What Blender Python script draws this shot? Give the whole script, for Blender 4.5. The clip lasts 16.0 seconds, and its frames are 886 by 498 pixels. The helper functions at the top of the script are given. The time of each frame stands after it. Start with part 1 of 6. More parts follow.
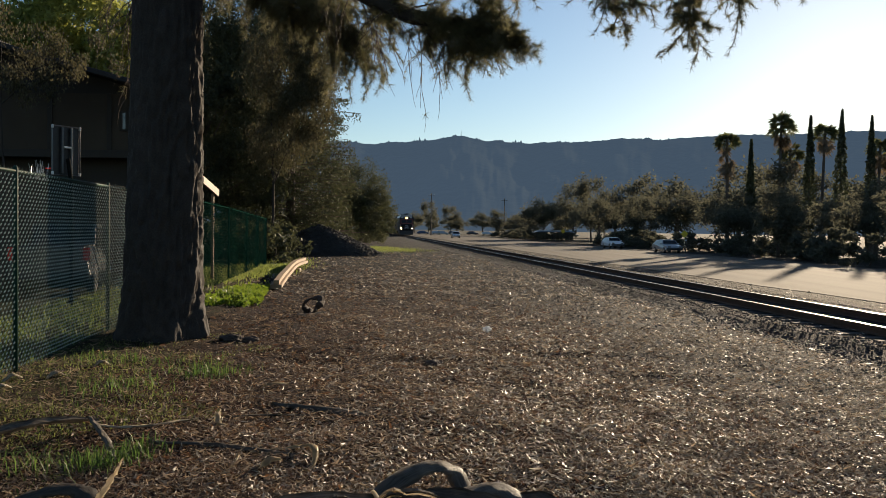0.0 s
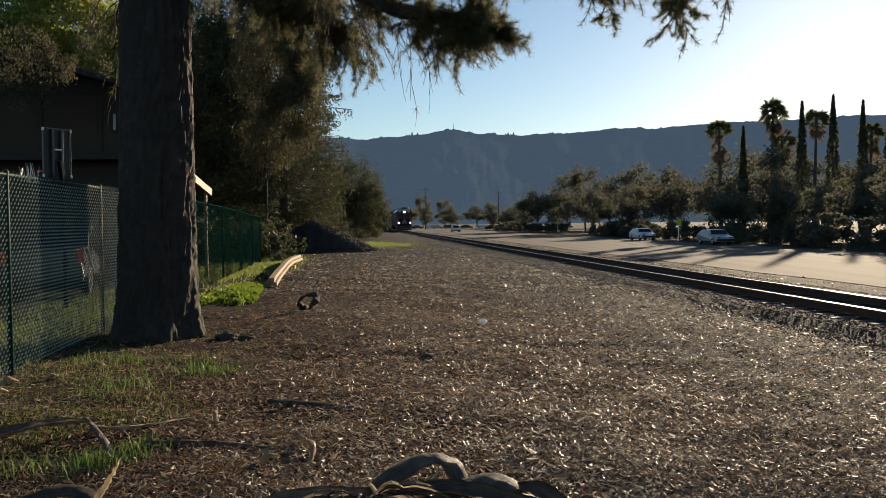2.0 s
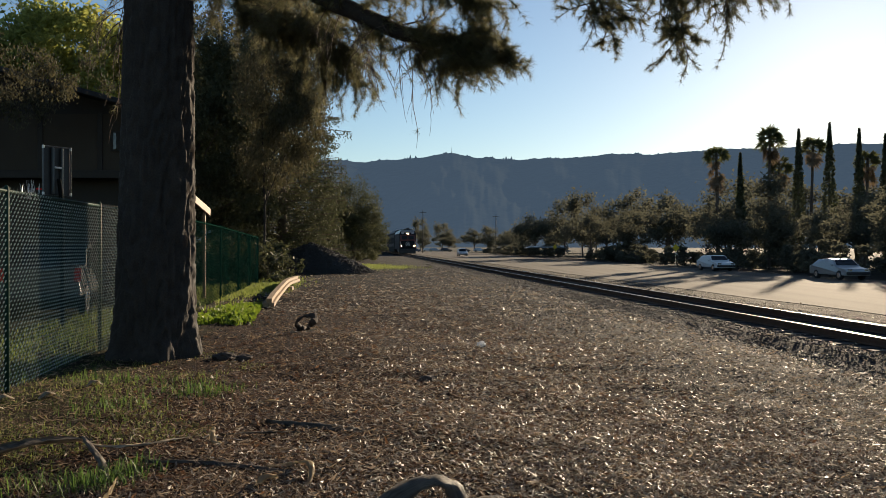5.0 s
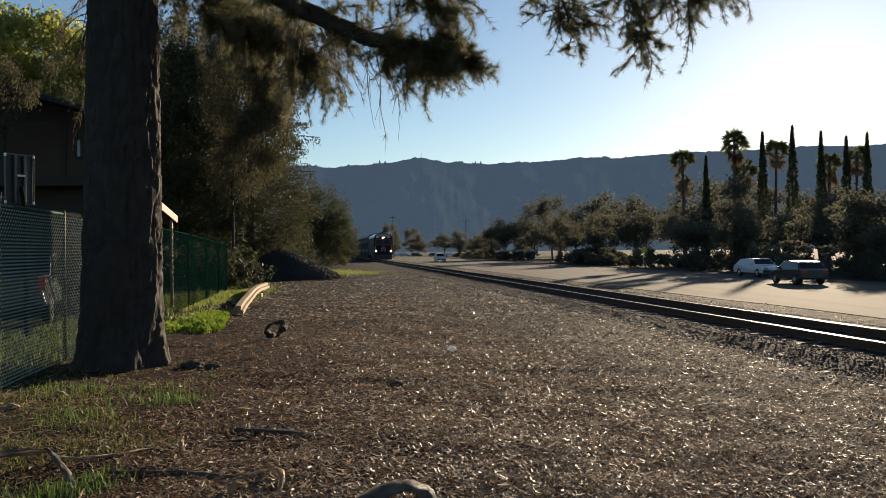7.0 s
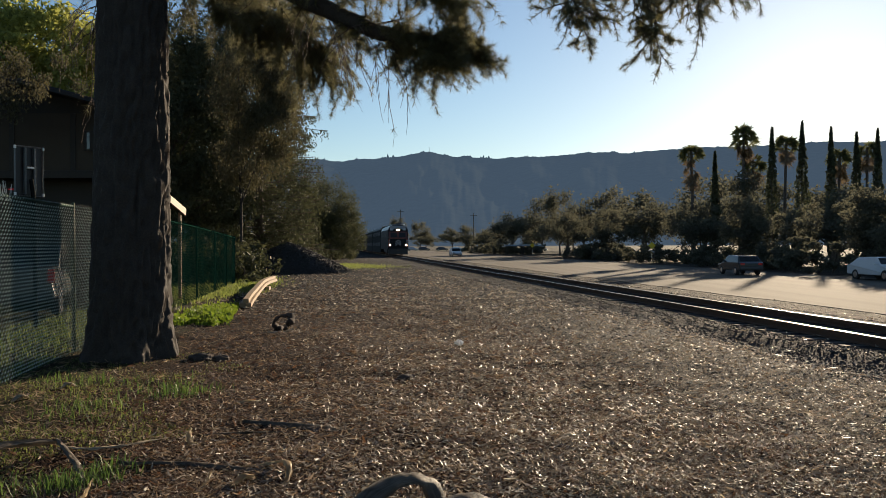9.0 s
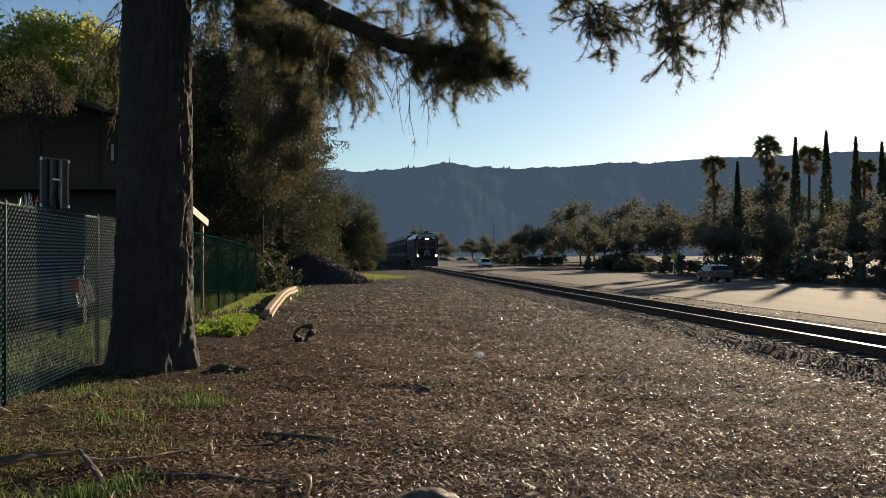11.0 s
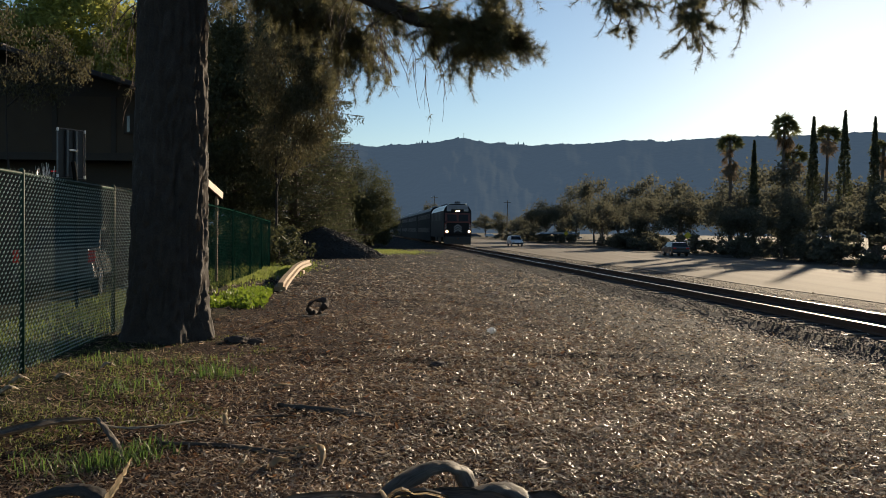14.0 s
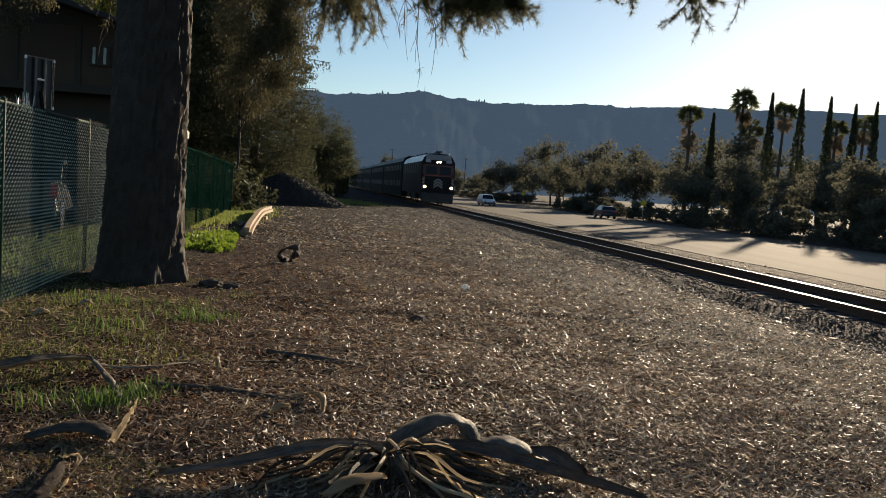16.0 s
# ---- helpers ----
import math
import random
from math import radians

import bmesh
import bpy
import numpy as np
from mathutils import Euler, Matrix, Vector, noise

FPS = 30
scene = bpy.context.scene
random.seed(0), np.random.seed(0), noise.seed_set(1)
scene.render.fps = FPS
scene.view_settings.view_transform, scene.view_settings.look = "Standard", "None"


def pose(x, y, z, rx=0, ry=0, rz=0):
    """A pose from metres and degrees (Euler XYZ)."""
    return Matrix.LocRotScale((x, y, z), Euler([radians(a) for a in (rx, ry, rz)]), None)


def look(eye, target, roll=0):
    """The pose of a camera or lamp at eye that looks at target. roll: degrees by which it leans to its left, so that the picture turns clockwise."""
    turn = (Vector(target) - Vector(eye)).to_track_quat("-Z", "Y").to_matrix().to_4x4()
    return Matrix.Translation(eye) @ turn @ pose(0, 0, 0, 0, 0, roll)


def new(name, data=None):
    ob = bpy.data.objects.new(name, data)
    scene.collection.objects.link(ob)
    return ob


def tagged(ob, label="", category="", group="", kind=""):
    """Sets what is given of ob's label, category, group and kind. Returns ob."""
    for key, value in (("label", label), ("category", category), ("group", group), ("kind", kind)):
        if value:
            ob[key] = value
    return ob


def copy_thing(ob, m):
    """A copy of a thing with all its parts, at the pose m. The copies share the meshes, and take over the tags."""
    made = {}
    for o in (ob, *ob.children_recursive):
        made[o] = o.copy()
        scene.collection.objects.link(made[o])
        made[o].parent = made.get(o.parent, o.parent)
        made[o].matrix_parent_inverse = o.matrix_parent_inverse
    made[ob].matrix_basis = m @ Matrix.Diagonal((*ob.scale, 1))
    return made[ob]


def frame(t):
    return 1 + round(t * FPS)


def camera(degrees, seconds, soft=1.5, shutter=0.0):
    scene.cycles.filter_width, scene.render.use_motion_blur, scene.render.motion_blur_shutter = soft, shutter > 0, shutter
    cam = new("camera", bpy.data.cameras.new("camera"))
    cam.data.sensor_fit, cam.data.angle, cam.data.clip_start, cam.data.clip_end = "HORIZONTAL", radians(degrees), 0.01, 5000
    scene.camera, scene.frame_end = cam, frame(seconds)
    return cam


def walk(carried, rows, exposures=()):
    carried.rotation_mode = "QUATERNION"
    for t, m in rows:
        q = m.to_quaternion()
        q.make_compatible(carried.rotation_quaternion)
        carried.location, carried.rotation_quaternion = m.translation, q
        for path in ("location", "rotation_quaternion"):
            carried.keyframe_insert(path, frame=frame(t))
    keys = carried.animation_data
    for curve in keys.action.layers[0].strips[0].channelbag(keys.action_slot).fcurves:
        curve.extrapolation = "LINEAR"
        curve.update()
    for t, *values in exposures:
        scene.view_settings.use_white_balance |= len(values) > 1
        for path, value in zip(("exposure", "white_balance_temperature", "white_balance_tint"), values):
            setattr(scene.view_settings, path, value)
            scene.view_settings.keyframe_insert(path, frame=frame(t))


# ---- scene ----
cam = camera(57.1, 16.0, soft=0.8)
# seconds, x, y, z, yaw, pitch, roll
PATH = [
    (0, 0.000, 0.000, 1.850, 0.00, -1.45, -0.80), (0.5, 0.001, -0.024, 1.856, -0.62, -1.52, -1.46),
    (1, 0.007, -0.001, 1.847, -0.82, -1.20, -1.45), (1.5, 0.013, -0.009, 1.843, -0.81, -1.72, -0.57),
    (2, 0.022, -0.014, 1.843, -0.38, -1.87, 0.54), (2.5, 0.023, -0.012, 1.847, -0.21, -0.62, 0.77),
    (3, 0.024, -0.007, 1.848, -0.73, 0.16, 0.39), (3.5, 0.022, -0.000, 1.846, -0.62, 0.23, 0.39),
    (6, -0.036, -0.004, 1.810, -0.78, -0.50, -0.45), (6.5, -0.022, -0.012, 1.811, -1.82, -0.46, 0.22),
    (7, -0.004, -0.025, 1.823, -2.66, 0.08, 0.54), (7.5, -0.005, -0.033, 1.823, -2.85, 0.00, 0.59),
    (8, -0.004, -0.030, 1.818, -2.34, 0.08, 0.32), (8.5, -0.002, -0.029, 1.824, -2.25, 0.06, 0.17),
    (9, -0.005, -0.029, 1.820, -2.13, -0.32, 0.22), (11.5, -0.011, -0.011, 1.844, -0.16, 0.50, -0.11),
    (12, -0.015, -0.013, 1.843, 0.34, 0.38, -0.38), (12.5, -0.020, -0.008, 1.840, 0.44, 0.25, -0.43),
    (13, -0.025, -0.016, 1.838, 0.20, -0.40, -0.52), (13.5, -0.027, -0.016, 1.834, 0.00, -1.40, -0.84),
    (14, -0.027, -0.018, 1.836, 0.20, -1.29, -0.66), (14.5, -0.029, 0.000, 1.837, 1.11, -2.11, -0.90),
    (15, -0.070, -0.006, 1.837, 1.57, -3.20, -2.94), (15.5, -0.363, 0.003, 1.836, -1.20, -4.16, -3.32),
    (16, -0.461, -0.066, 1.837, -2.92, -4.37, -4.00)]
walk(cam, [(t, pose(x, y, z, 90 + p, r, w)) for t, x, y, z, w, p, r in PATH])

# ---- world, sun ----
SUN_AZ, SUN_EL = 28.0, 13.2            # degrees right of +y, above the horizon
world = bpy.data.worlds.new("sky")
scene.world = world
world.use_nodes = True
_nt = world.node_tree
_sky = _nt.nodes.new("ShaderNodeTexSky")
_sky.sky_type, _sky.sun_disc = "NISHITA", False
_sky.sun_elevation, _sky.sun_rotation = radians(SUN_EL), radians(SUN_AZ)
_sky.air_density, _sky.dust_density, _sky.ozone_density = 1.0, 0.2, 2.6
_bg = _nt.nodes["Background"]
_bg.inputs["Strength"].default_value = 0.068
_nt.links.new(_sky.outputs[0], _bg.inputs[0])
sun = new("sun", bpy.data.lights.new("sun", "SUN"))
sun.data.energy, sun.data.angle, sun.data.color = 5.0, radians(0.6), (1.0, 0.80, 0.56)
_d = Vector((math.sin(radians(SUN_AZ)) * math.cos(radians(SUN_EL)), math.cos(radians(SUN_AZ)) * math.cos(radians(SUN_EL)), math.sin(radians(SUN_EL))))
sun.matrix_basis = look(_d * 50, (0, 0, 0))
scene.view_settings.exposure = 0.78

# ---- materials ----
def material(name, base, rough=0.8, metal=0.0, var=(0.75, 1.25), scale=6.0, fine=60.0, bump=0.3, dist=0.01,
             emit=None, strength=0.0, island=False, random_ob=False, spec=0.5, tint=None, stretch=None):
    """Base colour varied at two scales, with bump. tint: a second colour that the coarse noise mixes in."""
    m = bpy.data.materials.new(name)
    m.use_nodes = True
    n, l = m.node_tree.nodes, m.node_tree.links
    b = n["Principled BSDF"]
    b.inputs["Roughness"].default_value, b.inputs["Metallic"].default_value = rough, metal
    b.inputs["Specular IOR Level"].default_value = spec
    tc = n.new("ShaderNodeTexCoord")
    co, fi = n.new("ShaderNodeTexNoise"), n.new("ShaderNodeTexNoise")
    co.inputs["Scale"].default_value, fi.inputs["Scale"].default_value = scale, fine
    co.inputs["Detail"].default_value, fi.inputs["Detail"].default_value = 5, 3
    for k in (co, fi):
        l.new(tc.outputs["Object"], k.inputs["Vector"])
    if stretch:
        mp = n.new("ShaderNodeMapping")
        mp.inputs["Rotation"].default_value, mp.inputs["Scale"].default_value = (0, 0, -math.atan(0.1035)), stretch
        l.new(tc.outputs["Object"], mp.inputs["Vector"]); l.new(mp.outputs[0], co.inputs["Vector"])
    mix = n.new("ShaderNodeMix"); mix.data_type = "RGBA"
    second = tint if tint else [c * var[1] for c in base]
    mix.inputs[6].default_value, mix.inputs[7].default_value = (*[c * var[0] for c in base], 1), (*second, 1)
    ramp = n.new("ShaderNodeMapRange")
    ramp.inputs[1].default_value, ramp.inputs[2].default_value = 0.3, 0.7
    add = n.new("ShaderNodeMath"); add.operation = "MULTIPLY_ADD"
    add.inputs[1].default_value, add.inputs[2].default_value = 0.5, 0.0
    l.new(fi.outputs["Fac"], add.inputs[0])
    half = n.new("ShaderNodeMath"); half.operation = "MULTIPLY_ADD"; half.inputs[1].default_value = 0.5
    l.new(co.outputs["Fac"], half.inputs[0]); l.new(add.outputs[0], half.inputs[2])
    fac = half
    if island or random_ob:
        src = n.new("ShaderNodeNewGeometry") if island else n.new("ShaderNodeObjectInfo")
        av = n.new("ShaderNodeMath"); av.operation = "MULTIPLY_ADD"; av.inputs[1].default_value = 0.55
        sc = n.new("ShaderNodeMath"); sc.operation = "MULTIPLY_ADD"; sc.inputs[1].default_value, sc.inputs[2].default_value = 0.45, 0.0
        l.new(half.outputs[0], sc.inputs[0])
        l.new(src.outputs["Random Per Island" if island else "Random"], av.inputs[0]); l.new(sc.outputs[0], av.inputs[2])
        fac = av
        ramp.inputs[1].default_value, ramp.inputs[2].default_value = 0.15, 0.85
    l.new(fac.outputs[0], ramp.inputs[0]); l.new(ramp.outputs[0], mix.inputs[0])
    l.new(mix.outputs[2], b.inputs["Base Color"])
    if bump:
        bp = n.new("ShaderNodeBump"); bp.inputs["Strength"].default_value, bp.inputs["Distance"].default_value = bump, dist
        l.new(half.outputs[0], bp.inputs["Height"]); l.new(bp.outputs[0], b.inputs["Normal"])
    if emit:
        b.inputs["Emission Color"].default_value, b.inputs["Emission Strength"].default_value = (*emit, 1), strength
    return m


def leafy(name, a, b, through_light=0.45, rough=0.5, seed_scale=0.4, bias=1.0):
    """Foliage: two greens by island, partly translucent."""
    m = bpy.data.materials.new(name)
    m.use_nodes = True
    n, l = m.node_tree.nodes, m.node_tree.links
    p, out = n["Principled BSDF"], n["Material Output"]
    p.inputs["Roughness"].default_value = rough
    geo, tc, nz, mix = n.new("ShaderNodeNewGeometry"), n.new("ShaderNodeTexCoord"), n.new("ShaderNodeTexNoise"), n.new("ShaderNodeMix")
    nz.inputs["Scale"].default_value = seed_scale
    l.new(tc.outputs["Object"], nz.inputs["Vector"])
    mix.data_type = "RGBA"
    mix.inputs[6].default_value, mix.inputs[7].default_value = (*a, 1), (*b, 1)
    ad = n.new("ShaderNodeMath"); ad.operation = "MULTIPLY_ADD"; ad.inputs[1].default_value = 0.6
    hv = n.new("ShaderNodeMath"); hv.operation = "MULTIPLY"; hv.inputs[1].default_value = 0.5
    l.new(nz.outputs["Fac"], hv.inputs[0]); l.new(hv.outputs[0], ad.inputs[2]); l.new(geo.outputs["Random Per Island"], ad.inputs[0])
    pw = n.new("ShaderNodeMath"); pw.operation = "POWER"; pw.inputs[1].default_value = bias
    l.new(ad.outputs[0], pw.inputs[0])
    l.new(pw.outputs[0], mix.inputs[0]); l.new(mix.outputs[2], p.inputs["Base Color"])
    tr, ms = n.new("ShaderNodeBsdfTranslucent"), n.new("ShaderNodeMixShader")
    l.new(mix.outputs[2], tr.inputs["Color"])
    ms.inputs[0].default_value = through_light
    l.new(p.outputs[0], ms.inputs[1]); l.new(tr.outputs[0], ms.inputs[2]); l.new(ms.outputs[0], out.inputs["Surface"])
    return m


M_bark = material("pine_bark", (0.031, 0.025, 0.021), 0.9, scale=5, fine=40, bump=0.8, dist=0.02, var=(0.5, 1.5))
M_bark_far = material("tree_bark", (0.09, 0.07, 0.055), 0.9, scale=4, fine=30, bump=0.6)
M_needle = leafy("pine_needles", (0.075, 0.080, 0.042), (0.21, 0.19, 0.10), 0.6, 0.5)
M_leaf_dark = leafy("dark_leaves", (0.036, 0.046, 0.022), (0.105, 0.105, 0.052), 0.36, 0.75)
M_leaf_olive = leafy("olive_leaves", (0.042, 0.052, 0.026), (0.115, 0.115, 0.055), 0.40, 0.8)
# leaves across the road, paled and greyed in colour for the glare haze
M_leaf_across = leafy("haze_paled_leaves", (0.060, 0.064, 0.044), (0.14, 0.135, 0.095), 0.58, 0.9)
M_leaf_lime = leafy("lime_leaves", (0.15, 0.16, 0.042), (0.46, 0.47, 0.12), 0.68, 0.8, 0.5, 1.1)
M_leaf_warm = leafy("olive_brown_leaves", (0.040, 0.040, 0.022), (0.125, 0.11, 0.058), 0.42, 0.8)
M_grass = leafy("grass_blades", (0.085, 0.115, 0.028), (0.27, 0.31, 0.08), 0.6, 0.6, 2.0)
M_tuft = leafy("fresh_grass", (0.045, 0.090, 0.020), (0.13, 0.20, 0.045), 0.6, 0.5, 2.0)
M_weed = leafy("weed_leaves", (0.10, 0.17, 0.015), (0.22, 0.28, 0.03), 0.55)
M_twig = material("bare_twigs", (0.07, 0.05, 0.04), 0.9, bump=0)
M_steel = material("worn_rail_steel", (0.30, 0.28, 0.27), 0.34, 1.0, var=(0.8, 1.1), scale=3, fine=80, bump=0.05)
M_rust = material("rusty_rail_side", (0.10, 0.055, 0.035), 0.85, 0.2, scale=8, fine=90, bump=0.3)
M_tie = material("creosote_timber", (0.05, 0.04, 0.033), 0.9, scale=5, fine=50, bump=0.6, random_ob=True)
M_stone = material("grey_ballast", (0.034, 0.032, 0.032), 0.75, scale=9, fine=70, bump=0.4, island=True, var=(0.4, 1.8))
M_green = material("green_vinyl", (0.010, 0.036, 0.027), 0.6, scale=6, fine=60, bump=0.1, spec=0.10)
# darker, matt copy of the green vinyl: shade painted on the far fence run
M_shadewire = material("shade_dark_green_mesh", (0.008, 0.031, 0.023), 0.9, scale=6, fine=60, bump=0.1, spec=0.0)
M_chip = leafy("dry_litter", (0.055, 0.029, 0.015), (0.62, 0.46, 0.30), 0.42, 0.5, 1.5, 1.9)
M_strip = material("peeled_bark", (0.19, 0.155, 0.115), 0.6, scale=7, fine=45, bump=0.5, dist=0.006, var=(0.45, 1.25))


def fibrous(name, dark, pale, rough=0.6):
    """Dry sheath: fine fibres along the strip, with broad stains."""
    m = bpy.data.materials.new(name)
    m.use_nodes = True
    n, l = m.node_tree.nodes, m.node_tree.links
    b = n["Principled BSDF"]
    b.inputs["Roughness"].default_value = rough
    tc, mp, fib, sta = n.new("ShaderNodeTexCoord"), n.new("ShaderNodeMapping"), n.new("ShaderNodeTexNoise"), n.new("ShaderNodeTexNoise")
    mp.inputs["Scale"].default_value = (170, 5, 1)
    fib.inputs["Scale"].default_value, fib.inputs["Detail"].default_value, sta.inputs["Scale"].default_value = 1.0, 6, 9.0
    l.new(tc.outputs["UV"], mp.inputs["Vector"]); l.new(mp.outputs[0], fib.inputs["Vector"]); l.new(tc.outputs["Object"], sta.inputs["Vector"])
    av, mr, mix = n.new("ShaderNodeMath"), n.new("ShaderNodeMapRange"), n.new("ShaderNodeMix")
    av.operation, av.inputs[1].default_value = "MULTIPLY_ADD", 0.6
    half = n.new("ShaderNodeMath"); half.operation, half.inputs[1].default_value = "MULTIPLY", 0.4
    l.new(sta.outputs["Fac"], half.inputs[0]); l.new(fib.outputs["Fac"], av.inputs[0]); l.new(half.outputs[0], av.inputs[2])
    mr.inputs[1].default_value, mr.inputs[2].default_value = 0.36, 0.64
    mix.data_type = "RGBA"
    mix.inputs[6].default_value, mix.inputs[7].default_value = (*dark, 1), (*pale, 1)
    l.new(av.outputs[0], mr.inputs[0]); l.new(mr.outputs[0], mix.inputs[0]); l.new(mix.outputs[2], b.inputs["Base Color"])
    bp = n.new("ShaderNodeBump"); bp.inputs["Strength"].default_value, bp.inputs["Distance"].default_value = 0.8, 0.006
    l.new(av.outputs[0], bp.inputs["Height"]); l.new(bp.outputs[0], b.inputs["Normal"])
    return m


M_stripf = fibrous("fibrous_bark", (0.07, 0.056, 0.043), (0.27, 0.225, 0.175))
M_frondf = fibrous("fibrous_pale_sheath", (0.20, 0.16, 0.11), (0.56, 0.48, 0.36), 0.5)
M_sheath = fibrous("fibrous_dark_sheath", (0.034, 0.028, 0.022), (0.15, 0.122, 0.095), 0.6)
M_sliver = leafy("thin_dry_sheath", (0.42, 0.33, 0.21), (0.74, 0.63, 0.45), 0.6, 0.45, 6.0)
M_rot = material("rotten_wood", (0.045, 0.030, 0.022), 0.9, scale=6, fine=40, bump=0.7, dist=0.02)
M_frond = material("dry_palm_frond", (0.46, 0.39, 0.28), 0.6, scale=5, fine=60, bump=0.4, dist=0.004, island=True, var=(0.4, 1.2))


# ---- builders ----
SLOPE = 0.1035                       # the track runs to x = a - SLOPE * y
YAW = math.degrees(math.atan(SLOPE))


RS, ROAD_Z = 1.27, -0.5              # the road lies below the railway bank


def tk(a, y, z=0.0):
    """A point a metres beside the camera's line, parallel to the track."""
    return Vector((a - SLOPE * y, y, z))


def across(a, y):
    """A point on the low ground across the road."""
    return tk(a * RS, y * RS, ROAD_Z)


def finish(name, bm, mat, parent=None, label="", smooth=False):
    me = bpy.data.meshes.new(name)
    bm.to_mesh(me)
    bm.free()
    for m in (mat if isinstance(mat, (list, tuple)) else [mat]):
        me.materials.append(m)
    if smooth:
        me.polygons.foreach_set("use_smooth", [True] * len(me.polygons))
    ob = new(name, me)
    if parent is not None:
        ob.parent = parent
    if label:
        tagged(ob, label)
    return ob


def part(name, bm, mat, parent, label="", smooth=False):
    return finish(name, bm, mat, parent, label, smooth)


def from_arrays(name, verts, faces, mat, parent=None, smooth=False):
    """verts (n,3), faces (m,k): one mesh object."""
    me = bpy.data.meshes.new(name)
    verts, faces = np.asarray(verts, np.float32), np.asarray(faces, np.int32)
    k = faces.shape[1]
    me.vertices.add(len(verts)); me.vertices.foreach_set("co", verts.ravel())
    me.loops.add(faces.size); me.loops.foreach_set("vertex_index", faces.ravel())
    me.polygons.add(len(faces)); me.polygons.foreach_set("loop_start", np.arange(0, faces.size, k, dtype=np.int32))
    me.update(calc_edges=True); me.validate()
    me.materials.append(mat)
    if smooth:
        me.polygons.foreach_set("use_smooth", [True] * len(me.polygons))
    ob = new(name, me)
    if parent is not None:
        ob.parent = parent
    return ob


def thing(name, m, label, category, group="", kind=""):
    ob = new(name)
    ob.empty_display_size = 0.1
    ob.matrix_basis = m
    return tagged(ob, label, category, group, kind)


def box(bm, size, at=(0, 0, 0), rot=None, bevel=0.0, seg=1):
    """A box of that size centred at that place."""
    m = Matrix.Translation(at) @ (rot.to_4x4() if rot is not None else Matrix()) @ Matrix.Diagonal((*size, 1))
    g = bmesh.ops.create_cube(bm, size=1, matrix=m)
    if bevel:
        es = list({e for v in g["verts"] for e in v.link_edges})
        bmesh.ops.bevel(bm, geom=es, offset=bevel, segments=seg, affect="EDGES", profile=0.6)
    return bm


def tube(bm, pts, radii, n=8, cap=True, squash=1.0):
    """A swept tube along points with a radius at each."""
    pts = [Vector(p) for p in pts]
    rings, side = [], None
    for i, p in enumerate(pts):
        d = (pts[min(i + 1, len(pts) - 1)] - pts[max(i - 1, 0)])
        d = d.normalized() if d.length > 1e-9 else Vector((0, 0, 1))
        ref = side if side is not None else (Vector((1, 0, 0)) if abs(d.x) < 0.9 else Vector((0, 1, 0)))
        side = (ref - d * ref.dot(d)).normalized()
        up = d.cross(side)
        r = radii[i] if isinstance(radii, (list, tuple)) else radii
        rings.append([bm.verts.new(p + (side * math.cos(2 * math.pi * k / n) + up * squash * math.sin(2 * math.pi * k / n)) * r) for k in range(n)])
    for a, b in zip(rings, rings[1:]):
        for k in range(n):
            bm.faces.new((a[k], a[(k + 1) % n], b[(k + 1) % n], b[k]))
    if cap and n > 2:
        bm.faces.new(list(reversed(rings[0]))); bm.faces.new(rings[-1])
    return bm


def smooth_path(pts, steps=6):
    """Catmull-Rom through the points."""
    p = [Vector(q) for q in pts]
    p = [p[0] * 2 - p[1]] + p + [p[-1] * 2 - p[-2]]
    out = []
    for i in range(1, len(p) - 2):
        for s in range(steps):
            t = s / steps
            a, b, c, d = p[i - 1], p[i], p[i + 1], p[i + 2]
            out.append(0.5 * ((2 * b) + (c - a) * t + (2 * a - 5 * b + 4 * c - d) * t * t + (3 * b - a - 3 * c + d) * t ** 3))
    return out + [p[-2]]


def rand_units(rng, n):
    v = rng.normal(size=(n, 3))
    return v / np.linalg.norm(v, axis=1, keepdims=True)


def leaf_cards(rng, centres, size, aspect=0.5, droop=0.0):
    """Diamond leaves, each of two triangles bent along the midrib, at the centres."""
    n = len(centres)
    a = rand_units(rng, n); a[:, 2] -= droop
    a /= np.linalg.norm(a, axis=1, keepdims=True)
    b = np.cross(a, rand_units(rng, n)); b /= np.linalg.norm(b, axis=1, keepdims=True) + 1e-9
    nn = np.cross(a, b)
    s = size * rng.uniform(0.6, 1.4, (n, 1))
    v = np.stack([centres - a * s * 0.5, centres + b * s * aspect * 0.5 + nn * s * 0.08, centres + a * s * 0.5, centres - b * s * aspect * 0.5 + nn * s * 0.08], 1).reshape(-1, 3)
    i = np.arange(n)[:, None] * 4
    f = np.concatenate([i + [0, 1, 2], i + [0, 2, 3]], 1).reshape(-1, 3)
    return v, f


# ---- ground, road, track bed ----
_r = random.Random(8)
WAVES = []
for _i in range(22):
    _t, _w = _r.uniform(0, 6.28), _r.uniform(0.7, 7.0)
    WAVES.append((_w, 0.0035 * _w ** 0.6, math.cos(_t), math.sin(_t), _r.uniform(0, 6.28)))


